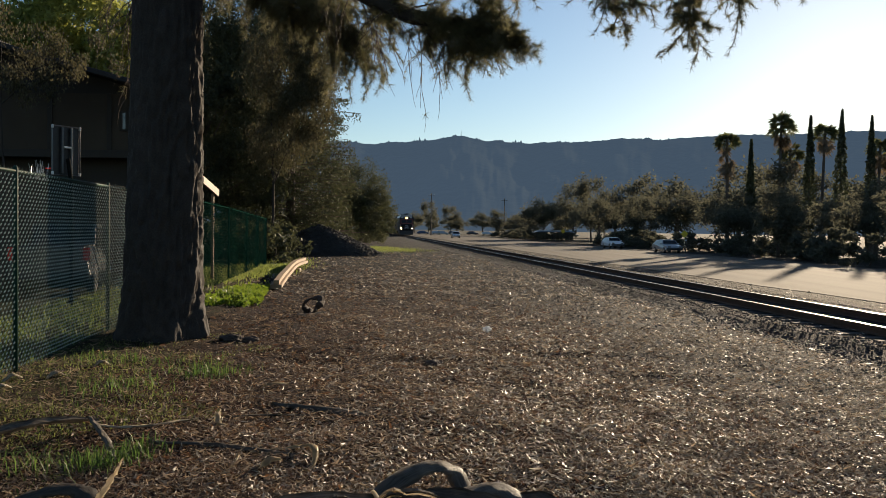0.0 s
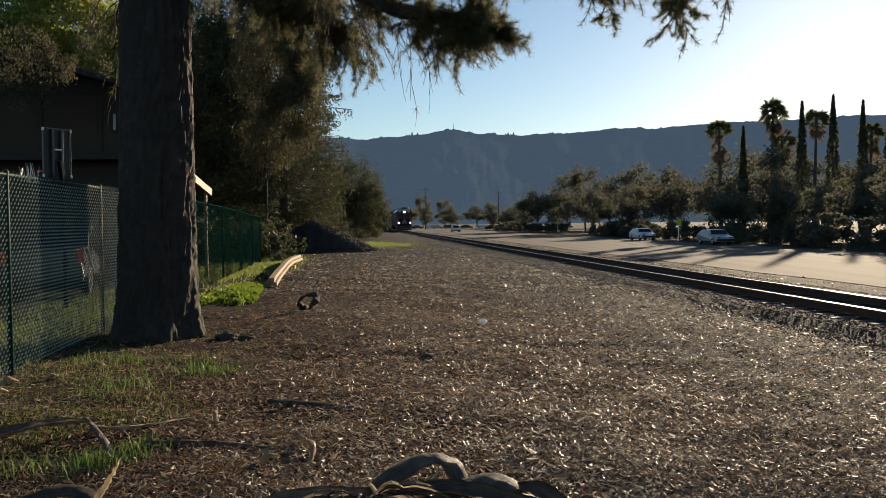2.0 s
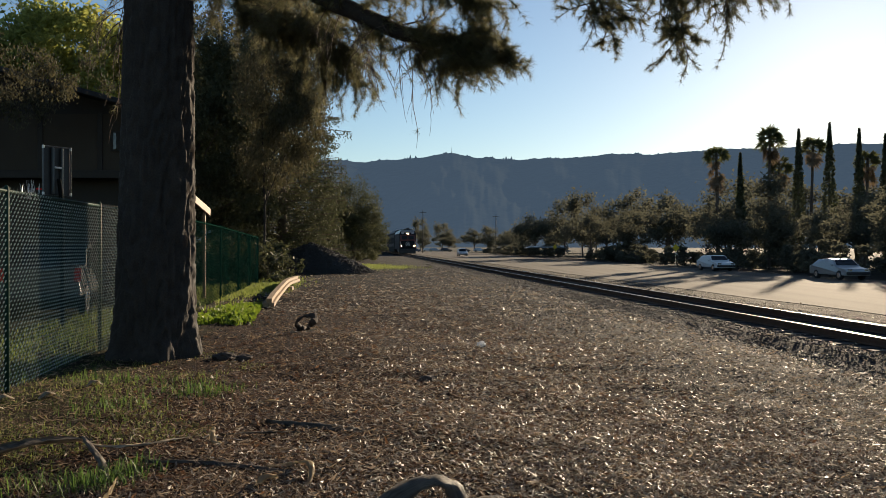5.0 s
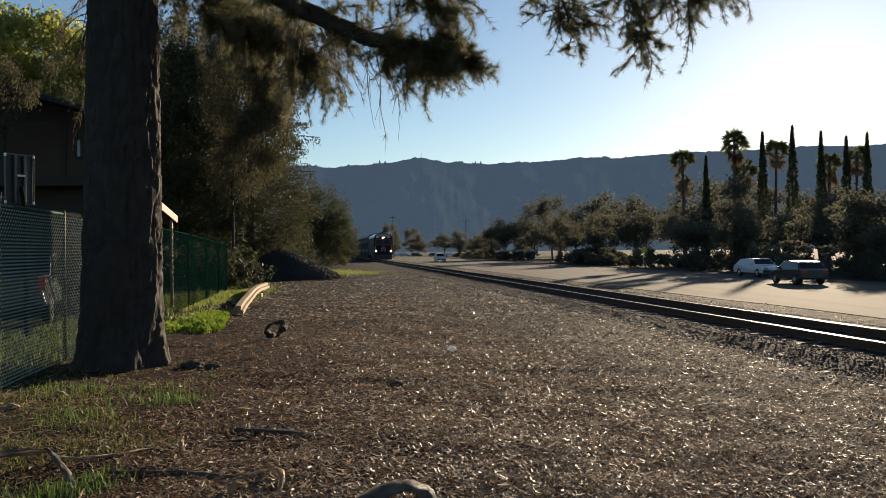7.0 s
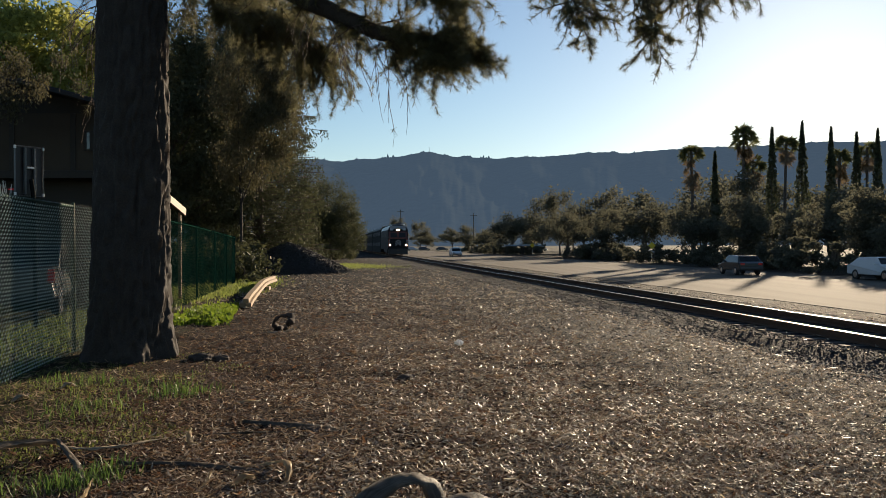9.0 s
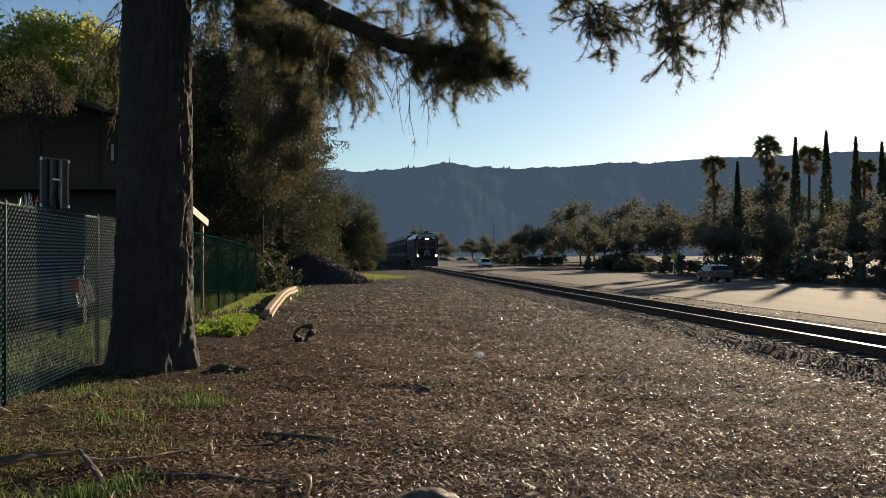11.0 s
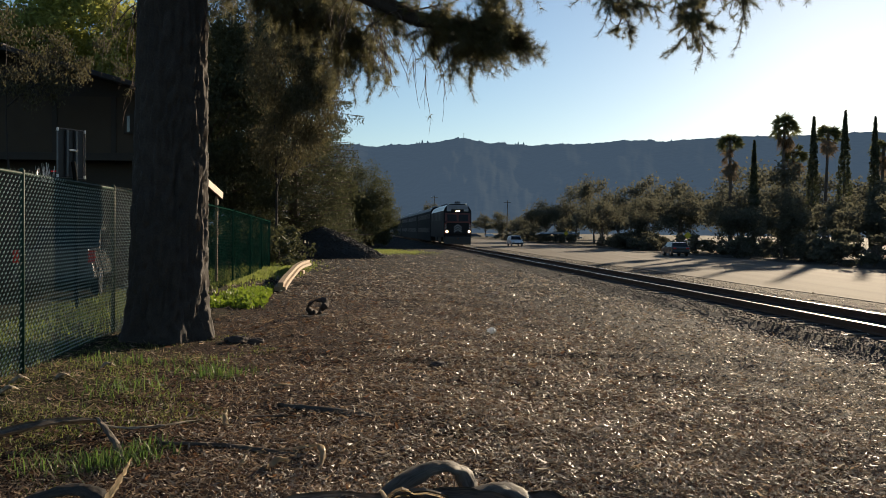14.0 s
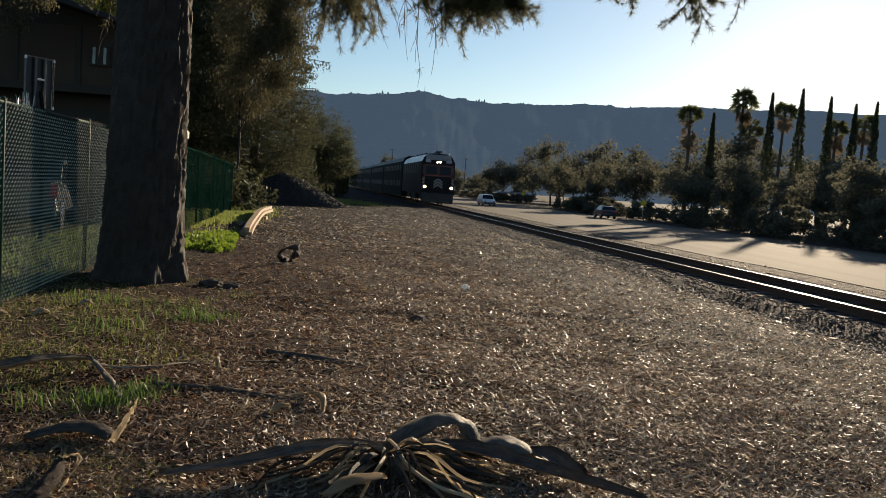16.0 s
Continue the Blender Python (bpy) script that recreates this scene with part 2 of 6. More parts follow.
def ground_height(x, y):
    """Relief of the open ground, arrays in metres."""
    a = x + SLOPE * y
    z = np.zeros_like(x)
    for wl, amp, dx, dy, ph in WAVES:
        z = z + amp * np.sin((x * dx + y * dy) * 2 * math.pi / wl + ph)
    z = z * np.clip(1.2 - np.hypot(x, y) / 90, 0.1, 1)
    z = z - 0.14 * np.exp(-((a - 8.2) / 0.8) ** 2)                       # shallow ditch before the ballast
    z = np.where((a > 8.6) & (a < 12.6) & (y > -150) & (y < 700), z * 0.3 - 0.03, z)
    low = np.clip((a - 12.6) / 3.2, 0, 1)
    z = np.where((a > 12.6) & (y < 1200), (ROAD_Z - 0.02) * low + z * (1 - low) * 0.6, z)
    return z


def ground_mat():
    m = bpy.data.materials.new("earth_and_litter")
    m.use_nodes = True
    n, l = m.node_tree.nodes, m.node_tree.links
    b = n["Principled BSDF"]
    b.inputs["Roughness"].default_value = 0.9
    b.inputs["Specular IOR Level"].default_value = 0.08
    tc = n.new("ShaderNodeTexCoord")

    def math_node(op, i0, i1=None, i2=None):
        k = n.new("ShaderNodeMath"); k.operation = op
        for q, i in enumerate((i0, i1, i2)):
            if i is None:
                continue
            if isinstance(i, (int, float)):
                k.inputs[q].default_value = i
            else:
                l.new(i, k.inputs[q])
        return k.outputs[0]

    def noise_node(s, d=5):
        k = n.new("ShaderNodeTexNoise"); k.inputs["Scale"].default_value, k.inputs["Detail"].default_value = s, d
        l.new(tc.outputs["Object"], k.inputs["Vector"])
        return k.outputs["Fac"]

    def mixc(f, c0, c1):
        k = n.new("ShaderNodeMix"); k.data_type = "RGBA"
        l.new(f, k.inputs[0])
        for q, c in ((6, c0), (7, c1)):
            if isinstance(c, tuple):
                k.inputs[q].default_value = (*c, 1)
            else:
                l.new(c, k.inputs[q])
        return k.outputs[2]

    def step(v, lo, hi):
        k = n.new("ShaderNodeMapRange"); k.interpolation_type = "SMOOTHSTEP"
        l.new(v, k.inputs[0]); k.inputs[1].default_value, k.inputs[2].default_value = lo, hi
        return k.outputs[0]

    sep = n.new("ShaderNodeSeparateXYZ"); l.new(tc.outputs["Object"], sep.inputs[0])
    x, y = sep.outputs[0], sep.outputs[1]
    big, mid, fine = noise_node(0.35), noise_node(3.0), noise_node(30.0, 8)
    off = math_node("ADD", math_node("MULTIPLY_ADD", y, SLOPE, x), math_node("MULTIPLY", math_node("SUBTRACT", big, 0.5), 5.0))
    litter = mixc(step(fine, 0.42, 0.62), (0.010, 0.0055, 0.004), (0.064, 0.033, 0.018))
    gravel = mixc(step(fine, 0.42, 0.62), (0.007, 0.006, 0.0058), (0.034, 0.030, 0.026))
    ballast = mixc(step(fine, 0.4, 0.65), (0.012, 0.012, 0.013), (0.045, 0.044, 0.045))
    green = mixc(step(mid, 0.35, 0.65), (0.030, 0.021, 0.012), (0.045, 0.05, 0.018))
    c = mixc(step(off, 2.0, 6.0), litter, gravel)
    far_gravel = mixc(step(fine, 0.42, 0.62), (0.007, 0.007, 0.007), (0.040, 0.037, 0.034))
    c = mixc(math_node("MULTIPLY", step(y, 20.0, 36.0), 0.85), c, far_gravel)
    sharp = math_node("ADD", math_node("MULTIPLY_ADD", y, SLOPE, x), math_node("MULTIPLY", math_node("SUBTRACT", mid, 0.5), 1.2))
    c = mixc(step(sharp, 7.0, 7.7), c, ballast)
    far = mixc(step(mid, 0.35, 0.65), (0.022, 0.018, 0.014), (0.075, 0.064, 0.050))
    c = mixc(step(sharp, 12.4, 13.6), c, far)
    # ground beyond the road darkened in colour for the shade under its trees
    c = mixc(step(sharp, 38.5, 43.0), c, mixc(step(mid, 0.35, 0.65), (0.02, 0.022, 0.012), (0.045, 0.042, 0.025)))
    c = mixc(step(y, 300.0, 380.0), c, (0.028, 0.028, 0.018))
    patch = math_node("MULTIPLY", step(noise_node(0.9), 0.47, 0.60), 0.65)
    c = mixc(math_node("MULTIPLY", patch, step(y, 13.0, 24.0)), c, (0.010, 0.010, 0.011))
    left = math_node("ADD", math_node("MULTIPLY_ADD", y, 0.12, x), math_node("MULTIPLY", math_node("SUBTRACT", big, 0.5), 2.5))
    c = mixc(step(left, -2.2, -3.6), c, green)
    l.new(c, b.inputs["Base Color"])
    bp = n.new("ShaderNodeBump"); bp.inputs["Strength"].default_value, bp.inputs["Distance"].default_value = 1.0, 0.06
    l.new(math_node("MULTIPLY_ADD", mid, 0.5, fine), bp.inputs["Height"]); l.new(bp.outputs[0], b.inputs["Normal"])
    return m


def grid_axis(near, step, far, growth):
    v, s = [0.0], step
    while v[-1] < far:
        if v[-1] > near:
            s *= growth
        v.append(v[-1] + s)
    return np.array(v)


gx = grid_axis(14, 0.22, 4000, 1.25)
gx = np.concatenate([-gx[:0:-1], gx])
gy = np.concatenate([-grid_axis(3, 0.6, 400, 1.4)[:0:-1], grid_axis(34, 0.22, 4000, 1.2)])
X, Y = np.meshgrid(gx, gy)
Z = ground_height(X, Y)
nx, ny = len(gx), len(gy)
idx = np.arange(nx * ny).reshape(ny, nx)
quads = np.stack([idx[:-1, :-1], idx[:-1, 1:], idx[1:, 1:], idx[1:, :-1]], -1).reshape(-1, 4)
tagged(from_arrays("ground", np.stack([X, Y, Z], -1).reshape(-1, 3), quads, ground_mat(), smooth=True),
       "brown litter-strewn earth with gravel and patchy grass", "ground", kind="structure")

M_road = material("worn_pale_asphalt", (0.115, 0.10, 0.082), 0.9, spec=0.06, scale=1.1, fine=30, bump=0.25, dist=0.006, var=(0.45, 1.35), stretch=(1, 0.02, 1))


def strip(name, a0, a1, y0, y1, z, mat, n=60, thick=0.08):
    """A long slab parallel to the track."""
    bm = bmesh.new()
    rows = []
    for i in range(n + 1):
        y = y0 + (y1 - y0) * i / n
        w = 0.12 * math.sin(i * 2.1) + 0.08 * math.sin(i * 5.3)
        rows.append([bm.verts.new(tk(a, y, q)) for a, q in ((a0 + w, z - thick), (a0 + w, z), (a1 + w, z), (a1 + w, z - thick))])
    for r, s in zip(rows, rows[1:]):
        for k in range(3):
            bm.faces.new((r[k], r[k + 1], s[k + 1], s[k]))
    bmesh.ops.recalc_face_normals(bm, faces=bm.faces)
    return finish(name, bm, mat)


tagged(strip("road", 18.0, 35.6, -60, 420, ROAD_Z, M_road, 130), "wide worn pale asphalt road beside the railway", "road", kind="structure")

# ---- railway track ----
TRACK_A, RAIL_TOP, GAUGE = 10.45, 0.15, 1.435
track = thing("railway_track", pose(*tk(TRACK_A, 0), rz=YAW), "single railway track on dark ballast with shiny rail heads", "railway track")
for side in (-1, 1):
    bm = bmesh.new()
    prof = [(-0.07, 0), (0.07, 0), (0.07, 0.012), (0.012, 0.03), (0.012, 0.125), (0.036, 0.135), (0.036, 0.168), (0.028, 0.172), (-0.028, 0.172), (-0.036, 0.168), (-0.036, 0.135), (-0.012, 0.125), (-0.012, 0.03), (-0.07, 0.012)]
    rows = []
    for yy in list(range(-60, 421, 8)):
        rows.append([bm.verts.new((side * (GAUGE / 2 + 0.036) + px, yy, RAIL_TOP - 0.172 + pz)) for px, pz in prof])
    for r, s in zip(rows, rows[1:]):
        for k in range(len(prof)):
            f = bm.faces.new((r[k], r[(k + 1) % len(prof)], s[(k + 1) % len(prof)], s[k]))
            f.material_index = 1 if prof[k][1] >= 0.1715 and prof[(k + 1) % len(prof)][1] >= 0.1715 else 0
    bmesh.ops.recalc_face_normals(bm, faces=bm.faces)
    part("rail", bm, [M_rust, M_steel], track, "rusty rail with a polished head")
tie_me = None
for i in range(260):
    yy = -18 + i * 0.56
    if tie_me is None:
        bm = bmesh.new(); box(bm, (2.59, 0.22, 0.16), bevel=0.012)
        ob = part("sleeper", bm, M_tie, track); tie_me = ob.data
    else:
        ob = new("sleeper", tie_me); ob.parent = track
    ob.matrix_basis = pose(random.uniform(-.04, .04), yy, -0.105, 0, random.uniform(-.6, .6), random.uniform(-1.2, 1.2))

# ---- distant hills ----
# dark woods; the blue emission puts the air haze into the hillside
M_hill = material("hazed_wooded_hillside", (0.022, 0.026, 0.024), 0.95, scale=0.004, fine=0.05, bump=0.3, dist=4, var=(0.6, 1.5), spec=0.0, emit=(0.27, 0.41, 0.60), strength=0.115)


def hills(name, dist, depth, heights, wobble, mat, label, bumps, az0=-70, az1=70, n=1500, m=20, seed=3):
    """A ridge of hills round the valley. heights: degrees of bearing and metres."""
    az = np.linspace(az0, az1, n)
    top = np.interp(az, [h[0] for h in heights], [h[1] for h in heights])
    verts = np.zeros((m, n, 3))
    for j in range(m):
        f = j / (m - 1)
        for i in range(n):
            r = dist + depth * (f - 1)
            x, y = r * math.sin(radians(az[i])), r * math.cos(radians(az[i]))
            z = top[i] * (f ** 1.25)
            g = noise.fractal(Vector((az[i] * 0.16, f * 1.1, seed)), 0.8, 2.1, 6)
            z += wobble * g * math.sin(math.pi * min(f * 0.92, 1)) * 1.6
            if j == m - 1:
                z += bumps * max(0, noise.noise(Vector((az[i] * 0.9, seed, 0))) + 0.12) * abs(noise.noise(Vector((az[i] * 5.5, 1, seed)))) * 2 + 1.5 * abs(noise.noise(Vector((az[i] * 12, 4, seed))))
            verts[j, i] = (x, y, z - (6 if j == 0 else 0))
    idx = np.arange(n * m).reshape(m, n)
    q = np.stack([idx[:-1, :-1], idx[:-1, 1:], idx[1:, 1:], idx[1:, :-1]], -1).reshape(-1, 4)
    return tagged(from_arrays(name, verts.reshape(-1, 3), q, mat, smooth=True), label, "hills", kind="structure")


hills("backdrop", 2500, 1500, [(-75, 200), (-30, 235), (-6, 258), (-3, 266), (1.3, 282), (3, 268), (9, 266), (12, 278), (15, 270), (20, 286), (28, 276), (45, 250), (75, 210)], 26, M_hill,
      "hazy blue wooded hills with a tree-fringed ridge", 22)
mast = thing("radio_mast", pose(51.5, 2500, 268), "thin radio mast on the far ridge", "radio mast")
bm = bmesh.new(); tube(bm, [(0, 0, -8), (0, 0, 34)], [1.1, 0.5], 5)
part("mast", bm, M_rust, mast)


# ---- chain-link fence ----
# near-white copy of the green vinyl: sun glints painted on the wire bends
M_glint = material("glint_pale_vinyl", (0.34, 0.42, 0.37), 0.3, scale=6, fine=60, bump=0.1, spec=0.5)
M_chrome_wire = material("bare_wire", (0.55, 0.55, 0.53), 0.4, 0.5, bump=0)
FK = 0.108


def fence_x(y):
    return -5.25 - FK * (y - 10)


def fence_top(y):
    return 2.5 if y < 24 else 2.5 - 0.3 * (y - 24) / 14


FY = [2.5, 6.2, 10.0, 13.75, 18.0, 22.2, 26.9, 31.3, 35.0, 38.2]
fence = thing("chain_link_fence", pose(fence_x(2.5), 2.5, 0), "tall green vinyl-coated chain-link fence with loose top wires", "fence")
FO = Vector((fence_x(2.5), 2.5, 0))


def fp(y, z, out=0.0):
    """A point on the fence, in the fence's own space."""
    return Vector((fence_x(y) + out, y, z)) - FO


for y in FY:
    bm = bmesh.new()
    tube(bm, [fp(y, -0.05), fp(y, fence_top(y) + 0.02), fp(y, fence_top(y) + 0.05)], [0.032, 0.032, 0.012], 10)
    part("post", bm, M_green if y < 15 else M_shadewire, fence, smooth=True)
bm = bmesh.new()
tube(bm, [fp(y, fence_top(y) - 0.02) for y in FY if y < 15], 0.021, 8)
part("top_rail", bm, M_green, fence, smooth=True)
bm = bmesh.new()
tube(bm, [fp(y, fence_top(y) - 0.02) for y in FY if y > 13], 0.021, 8)
part("top_rail", bm, M_shadewire, fence, smooth=True)
# woven wires: each runs slantwise from the foot to the top and ends in a free tip
rng = np.random.default_rng(5)
segs, knots = [], []
pitch, y0, y1 = 0.10, 2.5, 38.2
n_slant = int((y1 - y0 + 2.6) / pitch)
for sgn in (1, -1):
    for i in range(n_slant):
        s = y0 - (2.61 if sgn > 0 else 0) + i * pitch
        e0, e1 = s, s + sgn * 2.5
        ya, yb = (max(e0, y0), min(e1, y1)) if sgn > 0 else (min(e0, y1), max(e1, y0))
        if abs(yb - ya) < 0.05 or (yb - ya) * sgn < 0:
            continue
        za, zb = (ya - e0) * sgn, (yb - e0) * sgn
        za, zb = za * fence_top(ya) / 2.5 + 0.02, zb * fence_top(yb) / 2.5 + rng.uniform(0.0, 0.035)
        k = 6
        for q in range(k):
            u, w = q / k, (q + 1) / k
            o = 0.006 * sgn
            b0, b1 = 0.018 * math.sin((ya + (yb - ya) * u) * 1.9), 0.018 * math.sin((ya + (yb - ya) * w) * 1.9)
            segs.append((fp(ya + (yb - ya) * u, za + (zb - za) * u, o + b0), fp(ya + (yb - ya) * w, za + (zb - za) * w, o + b1), 0.0036, 0.0036))
# the bends where neighbouring wires hook into one another, pale to give sun glints
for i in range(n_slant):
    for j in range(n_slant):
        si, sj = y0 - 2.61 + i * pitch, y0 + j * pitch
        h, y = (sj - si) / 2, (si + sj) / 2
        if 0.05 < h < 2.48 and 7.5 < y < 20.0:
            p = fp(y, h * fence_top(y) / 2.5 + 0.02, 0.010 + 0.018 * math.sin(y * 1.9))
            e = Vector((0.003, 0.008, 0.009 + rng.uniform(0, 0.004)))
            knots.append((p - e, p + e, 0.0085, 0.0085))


def prisms(name, segs, mat, parent=None, sides=3):
    """Thin tapered rods from (start, end, radius, radius) rows, as one mesh."""
    p0, p1 = np.array([s[0] for s in segs], float), np.array([s[1] for s in segs], float)
    r0, r1 = np.array([s[2] for s in segs], float)[:, None], np.array([s[3] for s in segs], float)[:, None]
    d = p1 - p0
    d /= np.linalg.norm(d, axis=1, keepdims=True) + 1e-9
    ref = np.where(np.abs(d[:, 2:3]) < 0.9, [[0, 0, 1.0]], [[1.0, 0, 0]])
    a = np.cross(d, ref); a /= np.linalg.norm(a, axis=1, keepdims=True)
    b = np.cross(d, a)
    v = []
    for k in range(sides):
        t = 2 * math.pi * k / sides
        v.append(p0 + (a * math.cos(t) + b * math.sin(t)) * r0)
    for k in range(sides):
        t = 2 * math.pi * k / sides
        v.append(p1 + (a * math.cos(t) + b * math.sin(t)) * r1)
    v = np.stack(v, 1).reshape(-1, 3)
    base = np.arange(len(segs))[:, None] * 2 * sides
    f = np.concatenate([base + [k, (k + 1) % sides, sides + (k + 1) % sides, sides + k] for k in range(sides)], 1).reshape(-1, 4)
    return from_arrays(name, v, f, mat, parent)


edge = 15.9 - FO.y
tagged(prisms("wire_mesh", [s for s in segs if s[0].y < edge], M_green, fence, 4), "glossy green woven wire", kind="stuff")
tagged(prisms("wire_hook", knots, M_glint, fence, 4), "bends of the woven wire, coloured pale for their sun glints", kind="stuff")
tagged(prisms("wire_mesh", [s for s in segs if s[0].y >= edge], M_shadewire, fence, 4), "green woven wire of the far run, coloured darker for shade", kind="stuff")
# torn strands that stand up over the top rail
segs = []
for i in range(16):
    y = 10.75 + rng.normal() * 0.16
    p, d = fp(y, 2.42), Vector((rng.normal() * 0.2, rng.normal() * 0.35, 1)).normalized()
    segs.append((p, p + d * rng.uniform(0.12, 0.28), 0.005, 0.003))
tagged(prisms("loose_strand", segs, M_chrome_wire, fence), "bright bent loose wire ends", kind="stuff")

# ---- the big pine ----
pine = thing("pine_tree", pose(-4.70, 13.55, 0), "large pine with furrowed dark bark and drooping needled limbs", "tree")
PO = Vector((-4.70, 13.55, 0))


def bark_trunk(h=11.0, rings=240, seg=110):
    v = np.zeros((rings, seg, 3))
    for j in range(rings):
        z = h * (j / (rings - 1)) ** 1.15 - 0.08
        r = 0.605 - 0.013 * z + 0.07 * math.exp(-max(z, 0) / 0.35) + 0.05 * math.exp(-max(z, 0) / 1.5)
        cx, cy = 0.03 * z - 0.002 * z * z, 0.01 * z
        for i in range(seg):
            t = 2 * math.pi * i / seg
            flare = 1 + 0.10 * math.exp(-max(z, 0) / 0.5) * math.sin(5 * t + 0.7) + 0.03 * math.sin(3 * t + z * 0.6)
            c, s = math.cos(t), math.sin(t)
            w = noise.noise(Vector((c * 3.2, s * 3.2, z * 0.7))) * 0.5
            f = abs(noise.noise(Vector((c * 8 + w, s * 8, z * 1.5 + w))))
            g = noise.noise(Vector((c * 22, s * 22, z * 5)))
            e = abs(noise.noise(Vector((c * 5 + 3, s * 5, z * 3.2 + w))))
            rr = r * flare + 0.125 * min(f * 2.6, 0.6) * min(1.0, 0.55 + e * 3) + 0.022 * g - 0.055
            v[j, i] = (cx + rr * c, cy + rr * s, z)
    idx = np.arange(rings * seg).reshape(rings, seg)
    nx_ = np.roll(idx, -1, 1)
    q = np.stack([idx[:-1], nx_[:-1], nx_[1:], idx[1:]], -1).reshape(-1, 4)
    return v.reshape(-1, 3), q


tv, tf = bark_trunk()
from_arrays("trunk", tv, tf, M_bark, pine)


def needle_tufts(rng, pts, dirs, length, count):
    """Thin needles fanned round each tuft's direction."""
    n = len(pts)
    p, d = np.repeat(pts, count, 0), np.repeat(dirs, count, 0)
    nd = d * rng.uniform(0.25, 1.1, (n * count, 1)) + rand_units(rng, n * count) * 0.75
    nd /= np.linalg.norm(nd, axis=1, keepdims=True)
    side = np.cross(nd, rand_units(rng, n * count)); side /= np.linalg.norm(side, axis=1, keepdims=True) + 1e-9
    L = length * rng.uniform(0.6, 1.15, (n * count, 1))
    w = 0.0026
    v = np.stack([p - side * w, p + side * w, p + nd * L], 1).reshape(-1, 3)
    return v, np.arange(len(v)).reshape(-1, 3)


def limb_growth(rng, path, frac0, n_twigs, length, segs, tp, td, sub=3, droop=0.55, tuft_rate=1.0, spread=1.0, tufts=6, frac1=1.0):
    """Twigs with side twigs along a limb; fills rods and tuft places."""
    m = len(path) - 1
    for _ in range(n_twigs):
        u = rng.uniform(frac0, frac1) * m
        i = min(int(u), m - 1)
        base = path[i].lerp(path[i + 1], u - i)
        ax = (path[i + 1] - path[i]).normalized()
        d = Vector(rand_units(rng, 1)[0]) * spread + ax * 0.6
        d.z = d.z * 0.6 - 0.1
        d.normalize()
        L = length * rng.uniform(0.45, 1.2)
        stack = [(base, d, L, 0.011, 0)]
        while stack:
            p, d, L, r, lev = stack.pop()
            k = 4
            for s in range(k):
                d2 = (d + Vector((rng.normal() * 0.16, rng.normal() * 0.16, rng.normal() * 0.12 - droop * 0.35))).normalized()
                q = p + d2 * (L / k)
                segs.append((p, q, r * (1 - s / k * 0.6), r * (1 - (s + 1) / k * 0.6)))
                if lev < 1 and s >= 1:
                    for _s in range(max(1, sub - s + 1)):
                        sd = (d2 * 0.8 + Vector(rand_units(rng, 1)[0]) * 0.8).normalized()
                        stack.append((q, sd, L * rng.uniform(0.3, 0.55), r * 0.55, lev + 1))
                if (s >= 2 or lev > 0):
                    for _t in range(tufts // 2):
                        if rng.uniform() < tuft_rate:
                            tp.append(p.lerp(q, rng.uniform())); td.append(d2)
                p, d = q, d2


def build_limb(name, pts, radii, growth, needle=0.15, count=16, seed=1, steps=7):
    """One limb with its twigs; the needles come back for the crown."""
    rng = np.random.default_rng(seed)
    path = smooth_path([Vector(p) - PO for p in pts], steps)
    bm = bmesh.new()
    n = len(path)
    rr = [np.interp(i / (n - 1), np.linspace(0, 1, len(radii)), radii) for i in range(n)]
    jit = [p + Vector(rng.normal(size=3)) * 0.012 for p in path]
    tube(bm, jit, rr, 9)
    limb = part(name, bm, M_bark, pine, smooth=True)
    segs, tp, td = [], [], []
    for g in growth:
        limb_growth(rng, path, segs=segs, tp=tp, td=td, **g)
    tagged(prisms("twig_spray", segs, M_twig, limb), kind="stuff")
    if tp:
        return needle_tufts(rng, np.array(tp), np.array(td), needle, count)
    return None


crown = []
crown.append(build_limb("limb", [(-4.3, 13.5, 7.0), (-3.0, 13.2, 6.5), (-1.7, 13.0, 5.72), (-0.5, 12.8, 5.15), (0.40, 12.6, 4.98), (0.72, 12.6, 4.92)], [0.18, 0.17, 0.15, 0.12, 0.06, 0.02],
             [dict(frac0=0.60, n_twigs=70, length=0.62, tuft_rate=0.7, droop=0.25), dict(frac0=0.40, frac1=0.62, n_twigs=24, length=1.1, tuft_rate=0.06, droop=0.9), dict(frac0=0.28, n_twigs=54, length=0.72, tuft_rate=0.7, droop=0.15)], count=16, seed=11))
crown.append(build_limb("limb", [(-4.3, 13.5, 8.0), (-2.6, 12.8, 7.0), (-0.9, 12.3, 6.3), (0.15, 12.1, 5.85), (0.7, 12.0, 5.65)], [0.13, 0.09, 0.07, 0.05, 0.02],
             [dict(frac0=0.35, n_twigs=74, length=0.72, tuft_rate=0.75, droop=0.2)], count=15, seed=12))
crown.append(build_limb("limb", [(-4.4, 13.6, 7.2), (-3.4, 14.4, 6.4), (-2.3, 15.0, 5.9), (-1.7, 15.2, 5.5)], [0.12, 0.08, 0.05, 0.02],
             [dict(frac0=0.15, n_twigs=95, length=1.0, tuft_rate=0.9, droop=0.6)], count=20, seed=13))
crown.append(build_limb("limb", [(-4.1, 13.3, 9.4), (-1.5, 12.0, 8.3), (0.6, 11.1, 7.2), (2.2, 10.4, 5.85), (3.2, 10.0, 5.2), (3.85, 9.8, 5.0)], [0.14, 0.10, 0.07, 0.05, 0.03, 0.012],
             [dict(frac0=0.66, n_twigs=58, length=0.62, tuft_rate=0.62, droop=0.2)], needle=0.10, count=11, seed=14))
